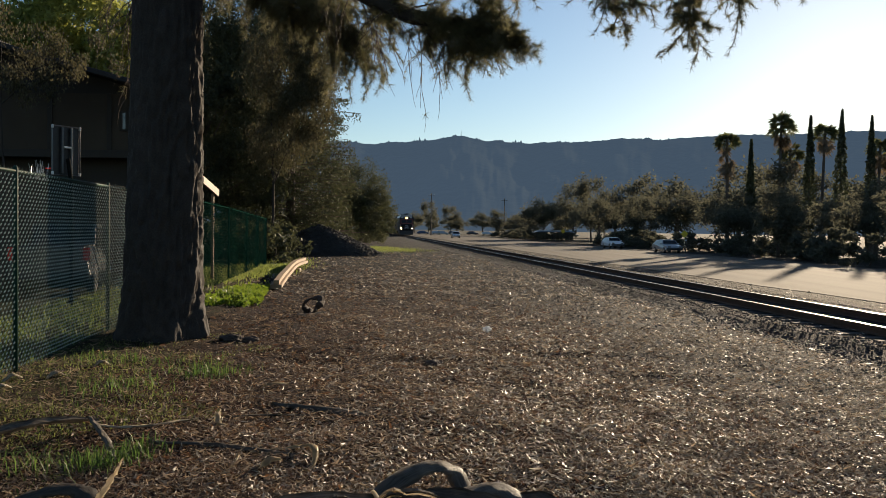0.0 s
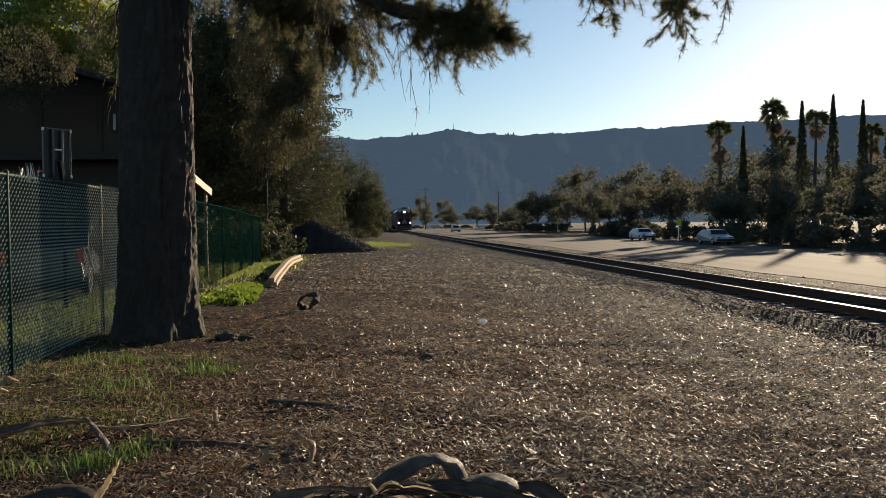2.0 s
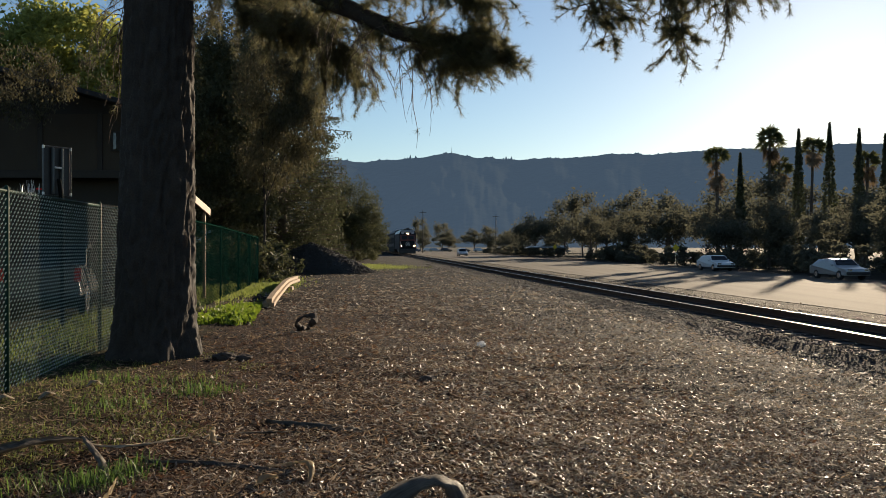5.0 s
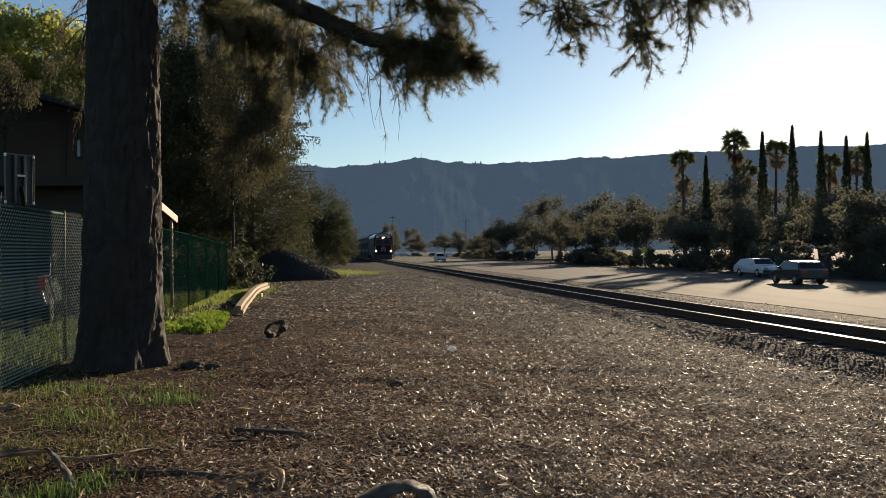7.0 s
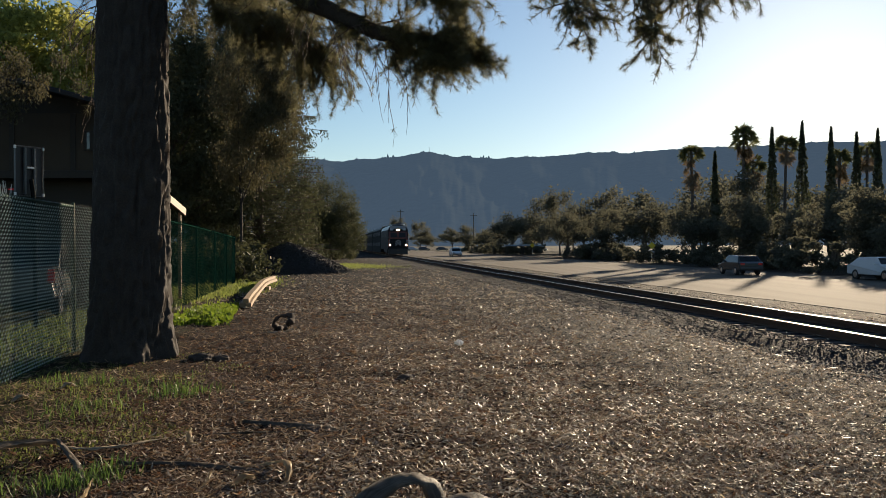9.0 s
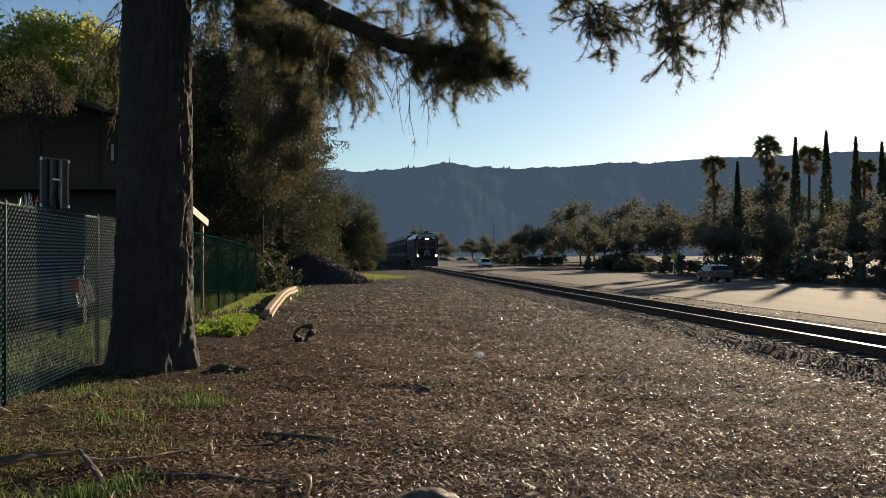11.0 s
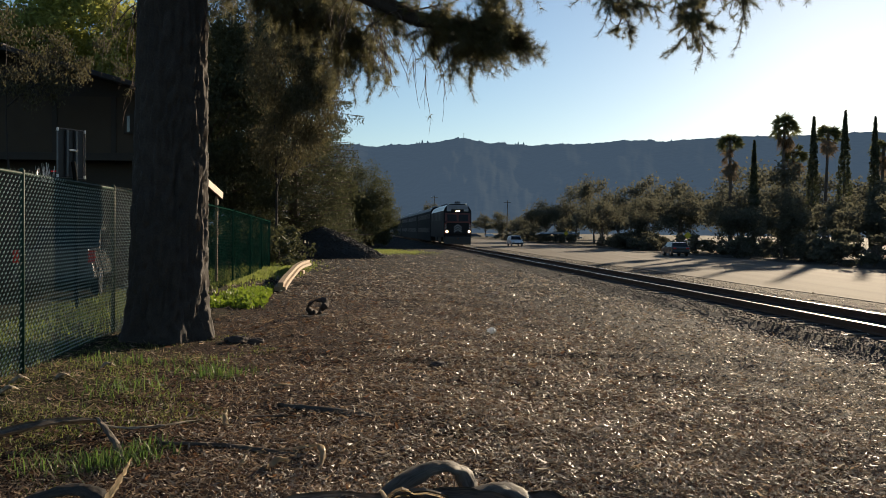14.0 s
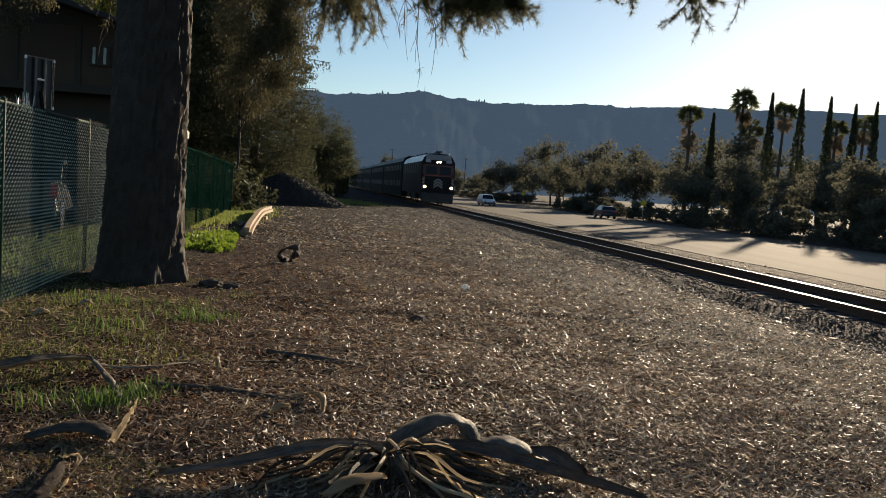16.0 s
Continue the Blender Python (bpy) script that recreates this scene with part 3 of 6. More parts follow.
crown.append(build_limb("limb", [(0.9, 11.0, 7.0), (1.6, 10.6, 5.9), (1.95, 10.2, 5.05), (2.15, 10.1, 4.5)], [0.05, 0.035, 0.02, 0.01],
             [dict(frac0=0.5, n_twigs=26, length=0.5, tuft_rate=0.62, droop=0.2)], needle=0.10, count=11, seed=15))
crown.append(build_limb("limb", [(2.4, 10.3, 5.8), (2.9, 10.1, 4.95), (3.05, 10.0, 4.42)], [0.04, 0.02, 0.01],
             [dict(frac0=0.3, n_twigs=24, length=0.5, tuft_rate=0.62, droop=0.2)], needle=0.10, count=11, seed=16))
crown.append(build_limb("limb", [(-4.6, 13.4, 8.6), (-5.6, 12.7, 7.5), (-6.6, 12.2, 6.8), (-7.8, 12.0, 6.5)], [0.10, 0.06, 0.04, 0.015],
             [dict(frac0=0.2, n_twigs=70, length=1.25, sub=4, tuft_rate=0.04, droop=0.6)], seed=17))
crown.append(build_limb("limb", [(-4.6, 13.6, 7.4), (-5.3, 14.3, 6.3), (-5.8, 15.0, 5.6)], [0.08, 0.04, 0.015],
             [dict(frac0=0.3, n_twigs=22, length=1.3, tuft_rate=0.04, droop=1.0)], seed=18))
# unseen upper limbs, added above the view so their needles shade the trunk
for i in range(9):
    t = i * 2.4
    h = 8.6 + i * 0.28
    crown.append(build_limb("limb", [(-4.2, 13.6, h), (-4.2 + 2 * math.cos(t), 13.6 + 2 * math.sin(t), h + 0.9), (-4.2 + 4.6 * math.cos(t), 13.6 + 4.6 * math.sin(t), h + 0.5)], [0.11, 0.07, 0.02],
                 [dict(frac0=0.3, n_twigs=20, length=1.6, sub=2)], needle=0.30, count=5, seed=30 + i, steps=4))
cv, cf, k = [], [], 0
for c in crown:
    if c is not None:
        cv.append(c[0]); cf.append(c[1] + k); k += len(c[0])
tagged(from_arrays("needles", np.concatenate(cv), np.concatenate(cf), M_needle, pine), kind="stuff")


# ---- leafy trees ----
def tree(name, at, clumps, leaf, n_leaves, mat, label, trunk_r=0.18, aspect=0.5, droop=0.3, seed=1, group="", fork=0.45, bark=None, soft=0.13):
    """Tapered trunk, limbs to each clump, and a crown of leaves. clumps: (x, y, z, rx, rz) in the tree's space."""
    rng = np.random.default_rng(seed)
    t = thing(name, pose(*at), label, "tree", group)
    bm = bmesh.new()
    top = max(c[2] for c in clumps)
    tr = smooth_path([(0, 0, -0.1), (0.1, 0.05, top * 0.3), (-0.05, 0.1, top * 0.65), (0, 0, top)], 5)
    tube(bm, tr, [trunk_r * (1 - 0.85 * i / (len(tr) - 1)) for i in range(len(tr))], 8)
    for x, y, z, rx, rz in clumps:
        s = Vector((0, 0, max(0.5, z * fork)))
        mid = s.lerp(Vector((x, y, z)), 0.5) + Vector((0, 0, 0.1 * rz))
        tube(bm, smooth_path([s, mid, (x, y, z)], 3), [trunk_r * 0.45 * (1 - 0.13 * i) for i in range(7)], 5)
    part("trunk", bm, bark or M_bark_far, t, smooth=True)
    w = np.array([c[3] ** 2 * c[4] for c in clumps]); w = w / w.sum()
    cen = []
    for c, k in zip(clumps, w):
        n = int(n_leaves * k)
        # sub-clumps on the clump's shell give an uneven outline with gaps
        m = max(6, n // 130)
        sc = rand_units(rng, m) * rng.uniform(0.55, 1.0, (m, 1)) * (c[3], c[3], c[4])
        pick = rng.integers(0, m, n)
        p = sc[pick] + rng.normal(size=(n, 3)) * (soft * c[3], soft * c[3], soft * c[4])
        cen.append(p + (c[0], c[1], c[2]))
    v, f = leaf_cards(rng, np.concatenate(cen), leaf, aspect, droop)
    tagged(from_arrays("crown", v, f, mat, t), kind="stuff")
    return t


tree("broadleaf_tree", (-16.4, 53, 0), [(0, 0, 13, 4.6, 4.5), (2.8, -2, 9, 3.6, 3.5), (-3, -1, 9.5, 3.8, 3.6), (1.2, -3, 5.5, 3.4, 2.6), (3.8, 0, 13.2, 3.2, 3.5), (-2.5, -2, 5.2, 3.2, 2.4), (4.2, -1, 5, 2.6, 2.2)], 0.21, 80000, M_leaf_dark,
     "tall dark broadleaf tree with hanging foliage", 0.3, seed=2, droop=0.8)


def conifer(at, h, r0, label, seed, boughs=420, per=200):
    """A tall conifer: whorls of drooping boughs, each with hanging sprays."""
    rng = np.random.default_rng(seed)
    t = thing("conifer_tree", pose(*at), label, "tree")
    bm = bmesh.new()
    tube(bm, [(0, 0, -0.1), (0.05, 0, h * 0.4), (0, 0, h * 0.98)], [0.34, 0.22, 0.03], 9)
    cen, rods = [], []
    for i in range(boughs):
        f = (i + rng.uniform()) / boughs
        z = 1.2 + (h - 1.6) * f ** 1.15
        L = r0 * (1 - 0.95 * (z / h) ** 1.7) * rng.uniform(0.68, 1.08)
        az = i * 2.39996 + rng.normal() * 0.25
        d, sd = np.array([math.cos(az), math.sin(az), 0]), np.array([-math.sin(az), math.cos(az), 0])
        sag = rng.uniform(0.16, 0.30)
        u = np.linspace(0, 1, 6)
        axis = np.outer(u * L, d) + np.outer(0.12 * u * L - sag * L * u ** 2 + 0.10 * L * u ** 5, (0, 0, 1)) + (0, 0, z)
        for p, q in zip(axis, axis[1:]):
            rods.append((p, q, 0.035, 0.02))
        w = rng.uniform(0.12, 1, per) ** 0.6
        pos = np.stack([np.interp(w, u, axis[:, k]) for k in range(3)], 1)
        side = rng.uniform(-1, 1, per) * L * 0.30 * np.sin(np.pi * np.clip(w, 0, 0.93)) ** 0.7
        pos += side[:, None] * sd
        pos[:, 2] -= np.abs(side) * 0.35 + rng.gamma(1.5, 0.14, per)
        cen.append(pos + rng.normal(size=(per, 3)) * 0.05)
    part("trunk", bm, M_bark_far, t, smooth=True)
    tagged(prisms("bough", rods, M_bark_far, t), kind="stuff")
    v, fc = leaf_cards(rng, np.concatenate(cen), 0.21, 0.34, 0.9)
    tagged(from_arrays("crown", v, fc, M_leaf_dark, t), kind="stuff")
    return t


conifer((-10.7, 57, 0), 31, 5.3, "tall dark conifer with layered drooping boughs", 3)
tree("hanging_tree", (-9.6, 45.5, 0), [(2.1, 0, 8.6, 1.7, 2.2), (0.7, 0, 10.6, 2.2, 2.6), (2.4, 0, 11.6, 1.6, 2.0), (0.4, 0.5, 6.6, 1.9, 1.8)], 0.17, 30000, M_leaf_warm,
     "tree with hanging olive-brown foliage beside the fence", 0.09, seed=52, droop=1.4, aspect=0.4, bark=M_bark, soft=0.16)
tree("broadleaf_tree", (-18.5, 62, 0), [(0, 0, 12, 5, 5), (3.5, 0, 8, 4, 4), (-4, 0, 8, 4, 4), (0, -2, 4.5, 5, 2.6)], 0.40, 30000, M_leaf_dark, "dark broadleaf tree in a dense roadside row", 0.3, seed=4)
tree("round_tree", (-9.3, 92, 0), [(0, 0, 6.2, 3.2, 3.0), (1.6, -1, 3.8, 2.7, 2.4), (-2, 0, 4.4, 2.8, 2.6), (2.4, 0, 1.9, 1.9, 1.5), (0, -1.5, 2.2, 2.6, 1.7)], 0.19, 36000, M_leaf_olive, "rounded olive-green tree beside the track", 0.2, seed=5)
tree("round_tree", (-15.5, 80, 0), [(0, 0, 9, 4.5, 4.5), (3, 0, 5, 3.6, 3.2), (-3, 0, 5, 3.6, 3.4)], 0.34, 14000, M_leaf_dark, "dense dark tree behind the gravel pile", 0.25, seed=6)
tree("round_tree", (-14.5, 128, 0), [(0, 0, 5.5, 4, 3), (3.2, 0, 3.6, 3, 2.6), (-3, 0, 4, 3.4, 3)], 0.36, 9000, M_leaf_olive, "olive-green tree beside the railway", 0.2, seed=7)
tree("lime_tree", (-17.2, 38.5, 0), [(0, 0, 10.4, 3.2, 2.6), (2.5, -0.6, 9.2, 2.4, 2.6), (-3.4, 0, 10.3, 3.0, 2.6), (2.9, 0, 6.9, 1.9, 1.9), (-1, -1.6, 7.4, 2.8, 2.0)], 0.26, 40000, M_leaf_lime, "sunlit yellow-green tree behind the house", 0.3, seed=8)
tree("bare_shrub_tree", (-12.2, 22.5, 0), [(0, 0, 6.5, 1.6, 1.2), (-1.6, 0, 6.9, 1.4, 1.2), (1.0, 0.5, 6.0, 1.1, 1.1), (2.0, 0.5, 6.6, 0.9, 0.9)], 0.09, 9000, M_leaf_warm, "sparse twiggy tree hanging over the roof", 0.06, seed=9, droop=1.4, bark=M_bark, fork=0.85)

# trees across the road: a few kinds, then copies
kinds = [
    tree("roadside_tree", across(36, 78), [(0, 0, 4.4, 2.8, 2.0), (1.8, 0, 3.2, 2.2, 1.6), (-1.9, 0.4, 3.4, 2.3, 1.7)], 0.31, 5000, M_leaf_across, "dark shady tree across the road", 0.16, seed=21, soft=0.2, group="trees across the road"),
    tree("roadside_tree", across(33, 96), [(0, 0, 5.2, 2.4, 2.6), (1.2, 0, 3.2, 2.2, 1.8), (-1.4, 0, 3.0, 2.1, 1.8)], 0.31, 5000, M_leaf_across, "dark shady tree across the road", 0.15, seed=22, soft=0.2, group="trees across the road"),
    tree("roadside_tree", across(38, 60), [(0, 0, 3.8, 3.2, 1.8), (2.4, 0.6, 3.0, 2.2, 1.4), (-2.4, 0, 3.2, 2.4, 1.5), (0.4, -1, 5.0, 2.0, 1.4)], 0.31, 5600, M_leaf_across, "dark shady tree across the road", 0.18, seed=23, soft=0.2, group="trees across the road")]
rnd = random.Random(4)
for i, (a, y, s) in enumerate([(31, 43, .62), (34, 50, .8), (38, 49, 1.1), (44, 56, 1.0), (33, 64, .9), (44, 70, 1.05), (40, 86, 1.2), (47, 92, 1.2), (33, 112, 1.0), (42, 108, 1.3), (36, 126, 1.2), (50, 128, 1.7), (33, 146, 1.1), (42, 160, 1.5),
                               (36, 184, 1.3), (48, 190, 1.8), (60, 110, 1.5), (62, 80, 1.3), (56, 64, 1.15), (36, 212, 1.4), (46, 236, 1.6), (30, 250, 1.3), (24, 268, 1.2), (16, 285, 1.5), (8, 300, 1.6), (2, 270, 1.1), (-4, 300, 1.7), (22, 320, 1.8), (34, 300, 1.9), (44, 290, 2.0), (56, 260, 2.2), (70, 150, 2.2), (58, 170, 2.0), (75, 120, 2.0), (52, 78, 1.05), (66, 210, 2.4), (14, 345, 2.2), (30, 350, 2.3)]):
    c = copy_thing(kinds[i % 3], pose(*across(a, y), rz=rnd.uniform(0, 360)))
    s *= RS * (0.9 if y < 75 else 1.0 if y < 180 else 0.68)
    c.scale = (s * rnd.uniform(0.9, 1.15), s, s * rnd.uniform(0.85, 1.1))
    c["label"] = "dark shady tree across the road" if y < 180 else "far tree at the end of the road"


# low hedges and undergrowth
bush = tree("bush", across(29.5, 40), [(0, 0, 0.9, 1.3, 0.9), (0.9, 0.2, 0.8, 1.0, 0.8), (-0.9, 0, 0.7, 1.1, 0.75)], 0.22, 1300, M_leaf_across, "dense dark bush across the road", 0.05, seed=41, group="bushes", fork=0.2)
for i in range(66):
    y = 40 + i * 2.3 + rnd.uniform(-1.5, 1.5)
    if 112 < y < 141:
        continue
    c = copy_thing(bush, pose(*across(29.8 + rnd.uniform(0, 6) + (0.02 * i), y), rz=rnd.uniform(0, 360)))
    q = rnd.uniform(0.9, 1.9)
    c.scale = (q * 1.3, q, q * rnd.uniform(0.7, 1.1))
dark_bush = tree("bush", (-9.9, 44.5, -0.1), [(0, 0, 0.9, 1.3, 0.9), (0.9, 0.2, 0.8, 1.0, 0.8), (-0.9, 0, 0.7, 1.1, 0.75)], 0.20, 1500, M_leaf_dark, "dense dark bush under the trees beside the fence", 0.05, seed=42, group="bushes", fork=0.2)
for i in range(26):
    y = 46 + i * 3.3
    c = copy_thing(dark_bush, pose(-9.6 - 0.10 * (y - 46) - rnd.uniform(0, 3), y, -0.1, rz=rnd.uniform(0, 360)))
    q = rnd.uniform(1.2, 2.1)
    c.scale = (q, q, q)
    c["label"] = "dense dark bush under the trees beside the fence"
for x, y, q in ((-8.3, 40.5, 1.0), (-9.4, 43, 1.3), (-10.8, 41, 1.5), (-8.8, 96, 1.3), (-8.9, 101, 1.3), (-9.6, 108, 1.4), (-10.2, 114, 1.6), (-11, 122, 1.6)):
    c = copy_thing(dark_bush, pose(x, y, -0.1, rz=rnd.uniform(0, 360)))
    c.scale = (q, q, q)
    c["label"] = "dense dark bush beside the railway"


# ---- palms and cypresses ----
M_palm = leafy("palm_leaves", (0.07, 0.08, 0.03), (0.15, 0.15, 0.06), 0.5)
M_skirt = leafy("dead_palm_leaves", (0.12, 0.085, 0.05), (0.2, 0.15, 0.09), 0.35)
M_cyp = leafy("cypress_leaves", (0.035, 0.045, 0.022), (0.09, 0.095, 0.045), 0.4)


def palm(at, h, r, seed, label, skirt=1.6):
    rng = np.random.default_rng(seed)
    t = thing("fan_palm", pose(*at), label, "palm tree", "palms across the road")
    bm = bmesh.new()
    lean = rng.uniform(-0.35, 0.35)
    tr = smooth_path([(0, 0, -0.1), (lean * 0.3, 0, h * 0.4), (lean * 0.8, 0, h * 0.75), (lean, 0, h - r * 0.55)], 5)
    tube(bm, tr, [0.30 - 0.12 * min(1, i / 9) + (0.02 if i % 2 else 0) for i in range(len(tr))], 9)
    part("trunk", bm, M_bark_far, t, smooth=True)
    for nm, cnt, lo, hi, mat in (("leaves", 30, -0.45, 0.98, M_palm), ("dead_leaves", int(5 + 4 * skirt), -0.99, -0.8, M_skirt)):
        v, f = [], []
        for _ in range(cnt):
            el, az = math.asin(rng.uniform(lo, hi)), rng.uniform(0, 2 * math.pi)
            d = Vector((math.cos(az) * math.cos(el), math.sin(az) * math.cos(el), math.sin(el)))
            o = Vector((lean, 0, h - r * 0.95 - (rng.uniform(0, skirt) if nm == "dead_leaves" else 0)))
            hub = o + d * r * rng.uniform(0.45, 0.65)
            s = d.cross(Vector((0, 0, 1))).normalized(); u = s.cross(d)
            tw = rng.uniform(-1.3, 1.3)
            s = s * math.cos(tw) + u * math.sin(tw)
            b = len(v); v += [o - s * 0.02, o + s * 0.02, hub]; f.append((b, b + 1, b + 2))
            for q in range(15):
                an = (q / 14 - 0.5) * 3.6
                e = d * math.cos(an) + s * math.sin(an)
                L = r * 0.62 * rng.uniform(0.75, 1.15)
                tip = hub + e * L + Vector((0, 0, -0.25 * L * rng.uniform(0.4, 1.4)))
                n2 = (d * -math.sin(an) + s * math.cos(an)) * 0.035 * r
                b = len(v); v += [hub, hub + e * L * 0.5 + n2, tip]; f.append((b, b + 1, b + 2))
                b = len(v); v += [hub, tip, hub + e * L * 0.5 - n2]; f.append((b, b + 1, b + 2))
        tagged(from_arrays(nm, np.array([tuple(q) for q in v]), f, mat, t), kind="stuff")
    return t


def cypress(at, h, r, seed):
    rng = np.random.default_rng(seed)
    t = thing("cypress", pose(*at), "slender dark pointed cypress across the road", "cypress tree", "cypresses across the road")
    bm = bmesh.new()
    tube(bm, [(0, 0, -0.1), (0, 0, h * 0.5), (0, 0, h * 0.93)], [0.16, 0.1, 0.02], 7)
    part("trunk", bm, M_bark_far, t)
    n = 3800
    f = rng.uniform(0, 1, n) ** 0.8
    rad = r * np.clip(np.minimum((f + 0.04) * 5, (1 - f) ** 0.75 * 1.25), 0, 1) * rng.uniform(0.6, 1.08, n)
    az = rng.uniform(0, 2 * math.pi, n)
    rad *= 1 + 0.18 * np.sin(az * 3 + f * 21) + 0.1 * np.sin(f * 60)
    p = np.stack([rad * np.cos(az), rad * np.sin(az), 0.3 + f * (h - 0.3)], 1)
    v, fc = leaf_cards(rng, p, 0.42, 0.4, -0.9)
    tagged(from_arrays("crown", v, fc, M_cyp, t), kind="stuff")
    return t


def far_place(px, d):
    """Bearing given as a fraction of the lens plane at distance d ahead."""
    return ((px - 784) / 1441.0 * d * RS, d * RS, ROAD_Z)


palm(far_place(1378, 92), 19.6, 2.16, 1, "tall fan palm against the sky across the road")
palm(far_place(1397, 96), 16.0, 1.91, 2, "fan palm with a shaggy skirt across the road")
palm(far_place(1287, 84), 15.7, 1.65, 3, "fan palm with a thick shaggy skirt across the road", 3.4)
palm(far_place(1452, 96), 18.9, 1.78, 4, "tall fan palm against the sky across the road")
palm(far_place(1551, 92), 16.4, 1.78, 5, "fan palm across the road", 2.2)
palm(far_place(1604, 92), 17.3, 1.78, 6, "fan palm across the road")
for px, d, h, r, sd in ((1430, 88, 14.5, 0.75, 1), (1485, 88, 15.2, 0.85, 2), (1538, 88, 14.6, 0.7, 3), (1585, 88, 14.0, 0.75, 4), (1624, 88, 14.4, 0.7, 5), (1326, 84, 11.4, 0.55, 6)):
    cypress(far_place(px, d), h * RS, r * RS, sd)


# ---- house, shed and parked pick-up behind the fence ----
M_wall = material("brown_siding", (0.030, 0.025, 0.020), 0.85, scale=1.5, fine=30, bump=0.3, var=(0.8, 1.2))
M_stucco = material("brown_stucco", (0.060, 0.048, 0.036), 0.9, scale=1.2, fine=45, bump=0.3, var=(0.75, 1.2), spec=0.2)
M_roof = material("dark_shingles", (0.03, 0.03, 0.032), 0.9, scale=3, fine=25, bump=0.5)
M_trim = material("tan_painted_timber", (0.27, 0.165, 0.09), 0.6, scale=3, fine=40, bump=0.2)
M_wood = material("weathered_timber", (0.30, 0.20, 0.11), 0.7, scale=4, fine=50, bump=0.5, var=(0.6, 1.3))
M_dark = material("black_plastic", (0.02, 0.02, 0.022), 0.5, bump=0.05)
M_white = material("white_paint", (0.75, 0.75, 0.74), 0.4, scale=4, var=(0.9, 1.03), bump=0.05)
M_glass = material("dark_glass", (0.02, 0.024, 0.028), 0.08, bump=0, spec=0.8, var=(0.9, 1.1))
M_dullglass = material("dusty_glass", (0.02, 0.022, 0.025), 0.45, bump=0, spec=0.2)
M_rubber = material("tyre_rubber", (0.02, 0.02, 0.02), 0.85, bump=0.2)
M_chrome = material("bright_metal", (0.7, 0.7, 0.72), 0.2, 1.0, bump=0, var=(0.9, 1.1))
M_red = material("red_lens", (0.5, 0.02, 0.015), 0.25, bump=0, var=(0.8, 1.2))
M_amber = material("amber_lens", (0.6, 0.22, 0.02), 0.3, bump=0)

house = thing("house", pose(-13.7, 27.3, 0), "dark brown two-storey house with gabled shingle roof, in shade", "house")
part("upper_wall", box(bmesh.new(), (9.6, 3.6, 1.95), (0, 0, 4.93)), M_stucco, house, "brown stucco upper storey")
# lower storey coloured darker to carry the shade under the overhang
part("lower_wall", box(bmesh.new(), (9.4, 2.8, 3.95), (0, 0.35, 1.975)), M_wall, house, "recessed ground storey, coloured dark for shade under the overhang")
for x in (-4.7, -1.9, 1.4, 3.25, 4.72):
    part("wall_post", box(bmesh.new(), (0.16, 0.05, 1.95), (x, -1.815, 4.93), bevel=0.01), M_wall, house)
part("belly_band", box(bmesh.new(), (9.7, 0.09, 0.24), (0, -1.84, 4.02), bevel=0.012), M_wall, house, "brown trim board between the storeys")
for x in (-3.2, 0.2):
    d = part("garage_door", box(bmesh.new(), (2.6, 0.05, 2.2), (x, -1.07, 1.1), bevel=0.01), M_wall, house)
    for k in range(4):
        part("panel", box(bmesh.new(), (2.4, 0.02, 0.46), (x, -1.10, 0.3 + k * 0.54), bevel=0.008), M_wall, d)
for sx in (-1, 1):
    bm = bmesh.new()
    box(bm, (5.2, 5.0, 0.16), (sx * 2.36, 0, 6.66), Euler((0, sx * radians(15), 0)).to_matrix(), bevel=0.02)
    part("roof", bm, M_roof, house)
bm = bmesh.new()
vs = [bm.verts.new(q) for q in ((-4.8, -1.8, 5.9), (4.8, -1.8, 5.9), (0, -1.8, 7.15), (-4.8, 1.8, 5.9), (4.8, 1.8, 5.9), (0, 1.8, 7.15))]
for q in ((0, 1, 2), (5, 4, 3), (0, 2, 5, 3), (2, 1, 4, 5)):
    bm.faces.new([vs[k] for k in q])
part("gable", bm, M_wall, house)
for x, z in ((3.9, 5.05),):
    w = part("window", box(bmesh.new(), (0.62, 0.06, 0.62), (x, -1.85, z), bevel=0.01), M_wall, house)
    for k in (-0.23, 0.23):
        part("pane", box(bmesh.new(), (0.09, 0.03, 0.5), (x + k * 0.7, -1.885, z)), M_glass, w)

shed = thing("shed", pose(-8.15, 25.7, 0), "small shed with a sunlit tan rake board behind the fence", "shed")
tip = Euler((radians(-11.3), 0, 0)).to_matrix()
part("roof", box(bmesh.new(), (1.1, 3.5, 0.08), (0, 0, 3.40), tip, bevel=0.01), M_roof, shed)
part("rake_board", box(bmesh.new(), (0.05, 3.5, 0.24), (0.58, 0, 3.27), tip, bevel=0.008), M_trim, shed, "sunlit tan rake board")
for x, y, z in ((0.48, -1.5, 3.45), (0.48, 1.4, 2.9), (-0.48, -1.5, 3.45), (-0.48, 1.4, 2.9)):
    part("post", box(bmesh.new(), (0.09, 0.09, z), (x, y, z / 2), bevel=0.008), M_trim, shed)

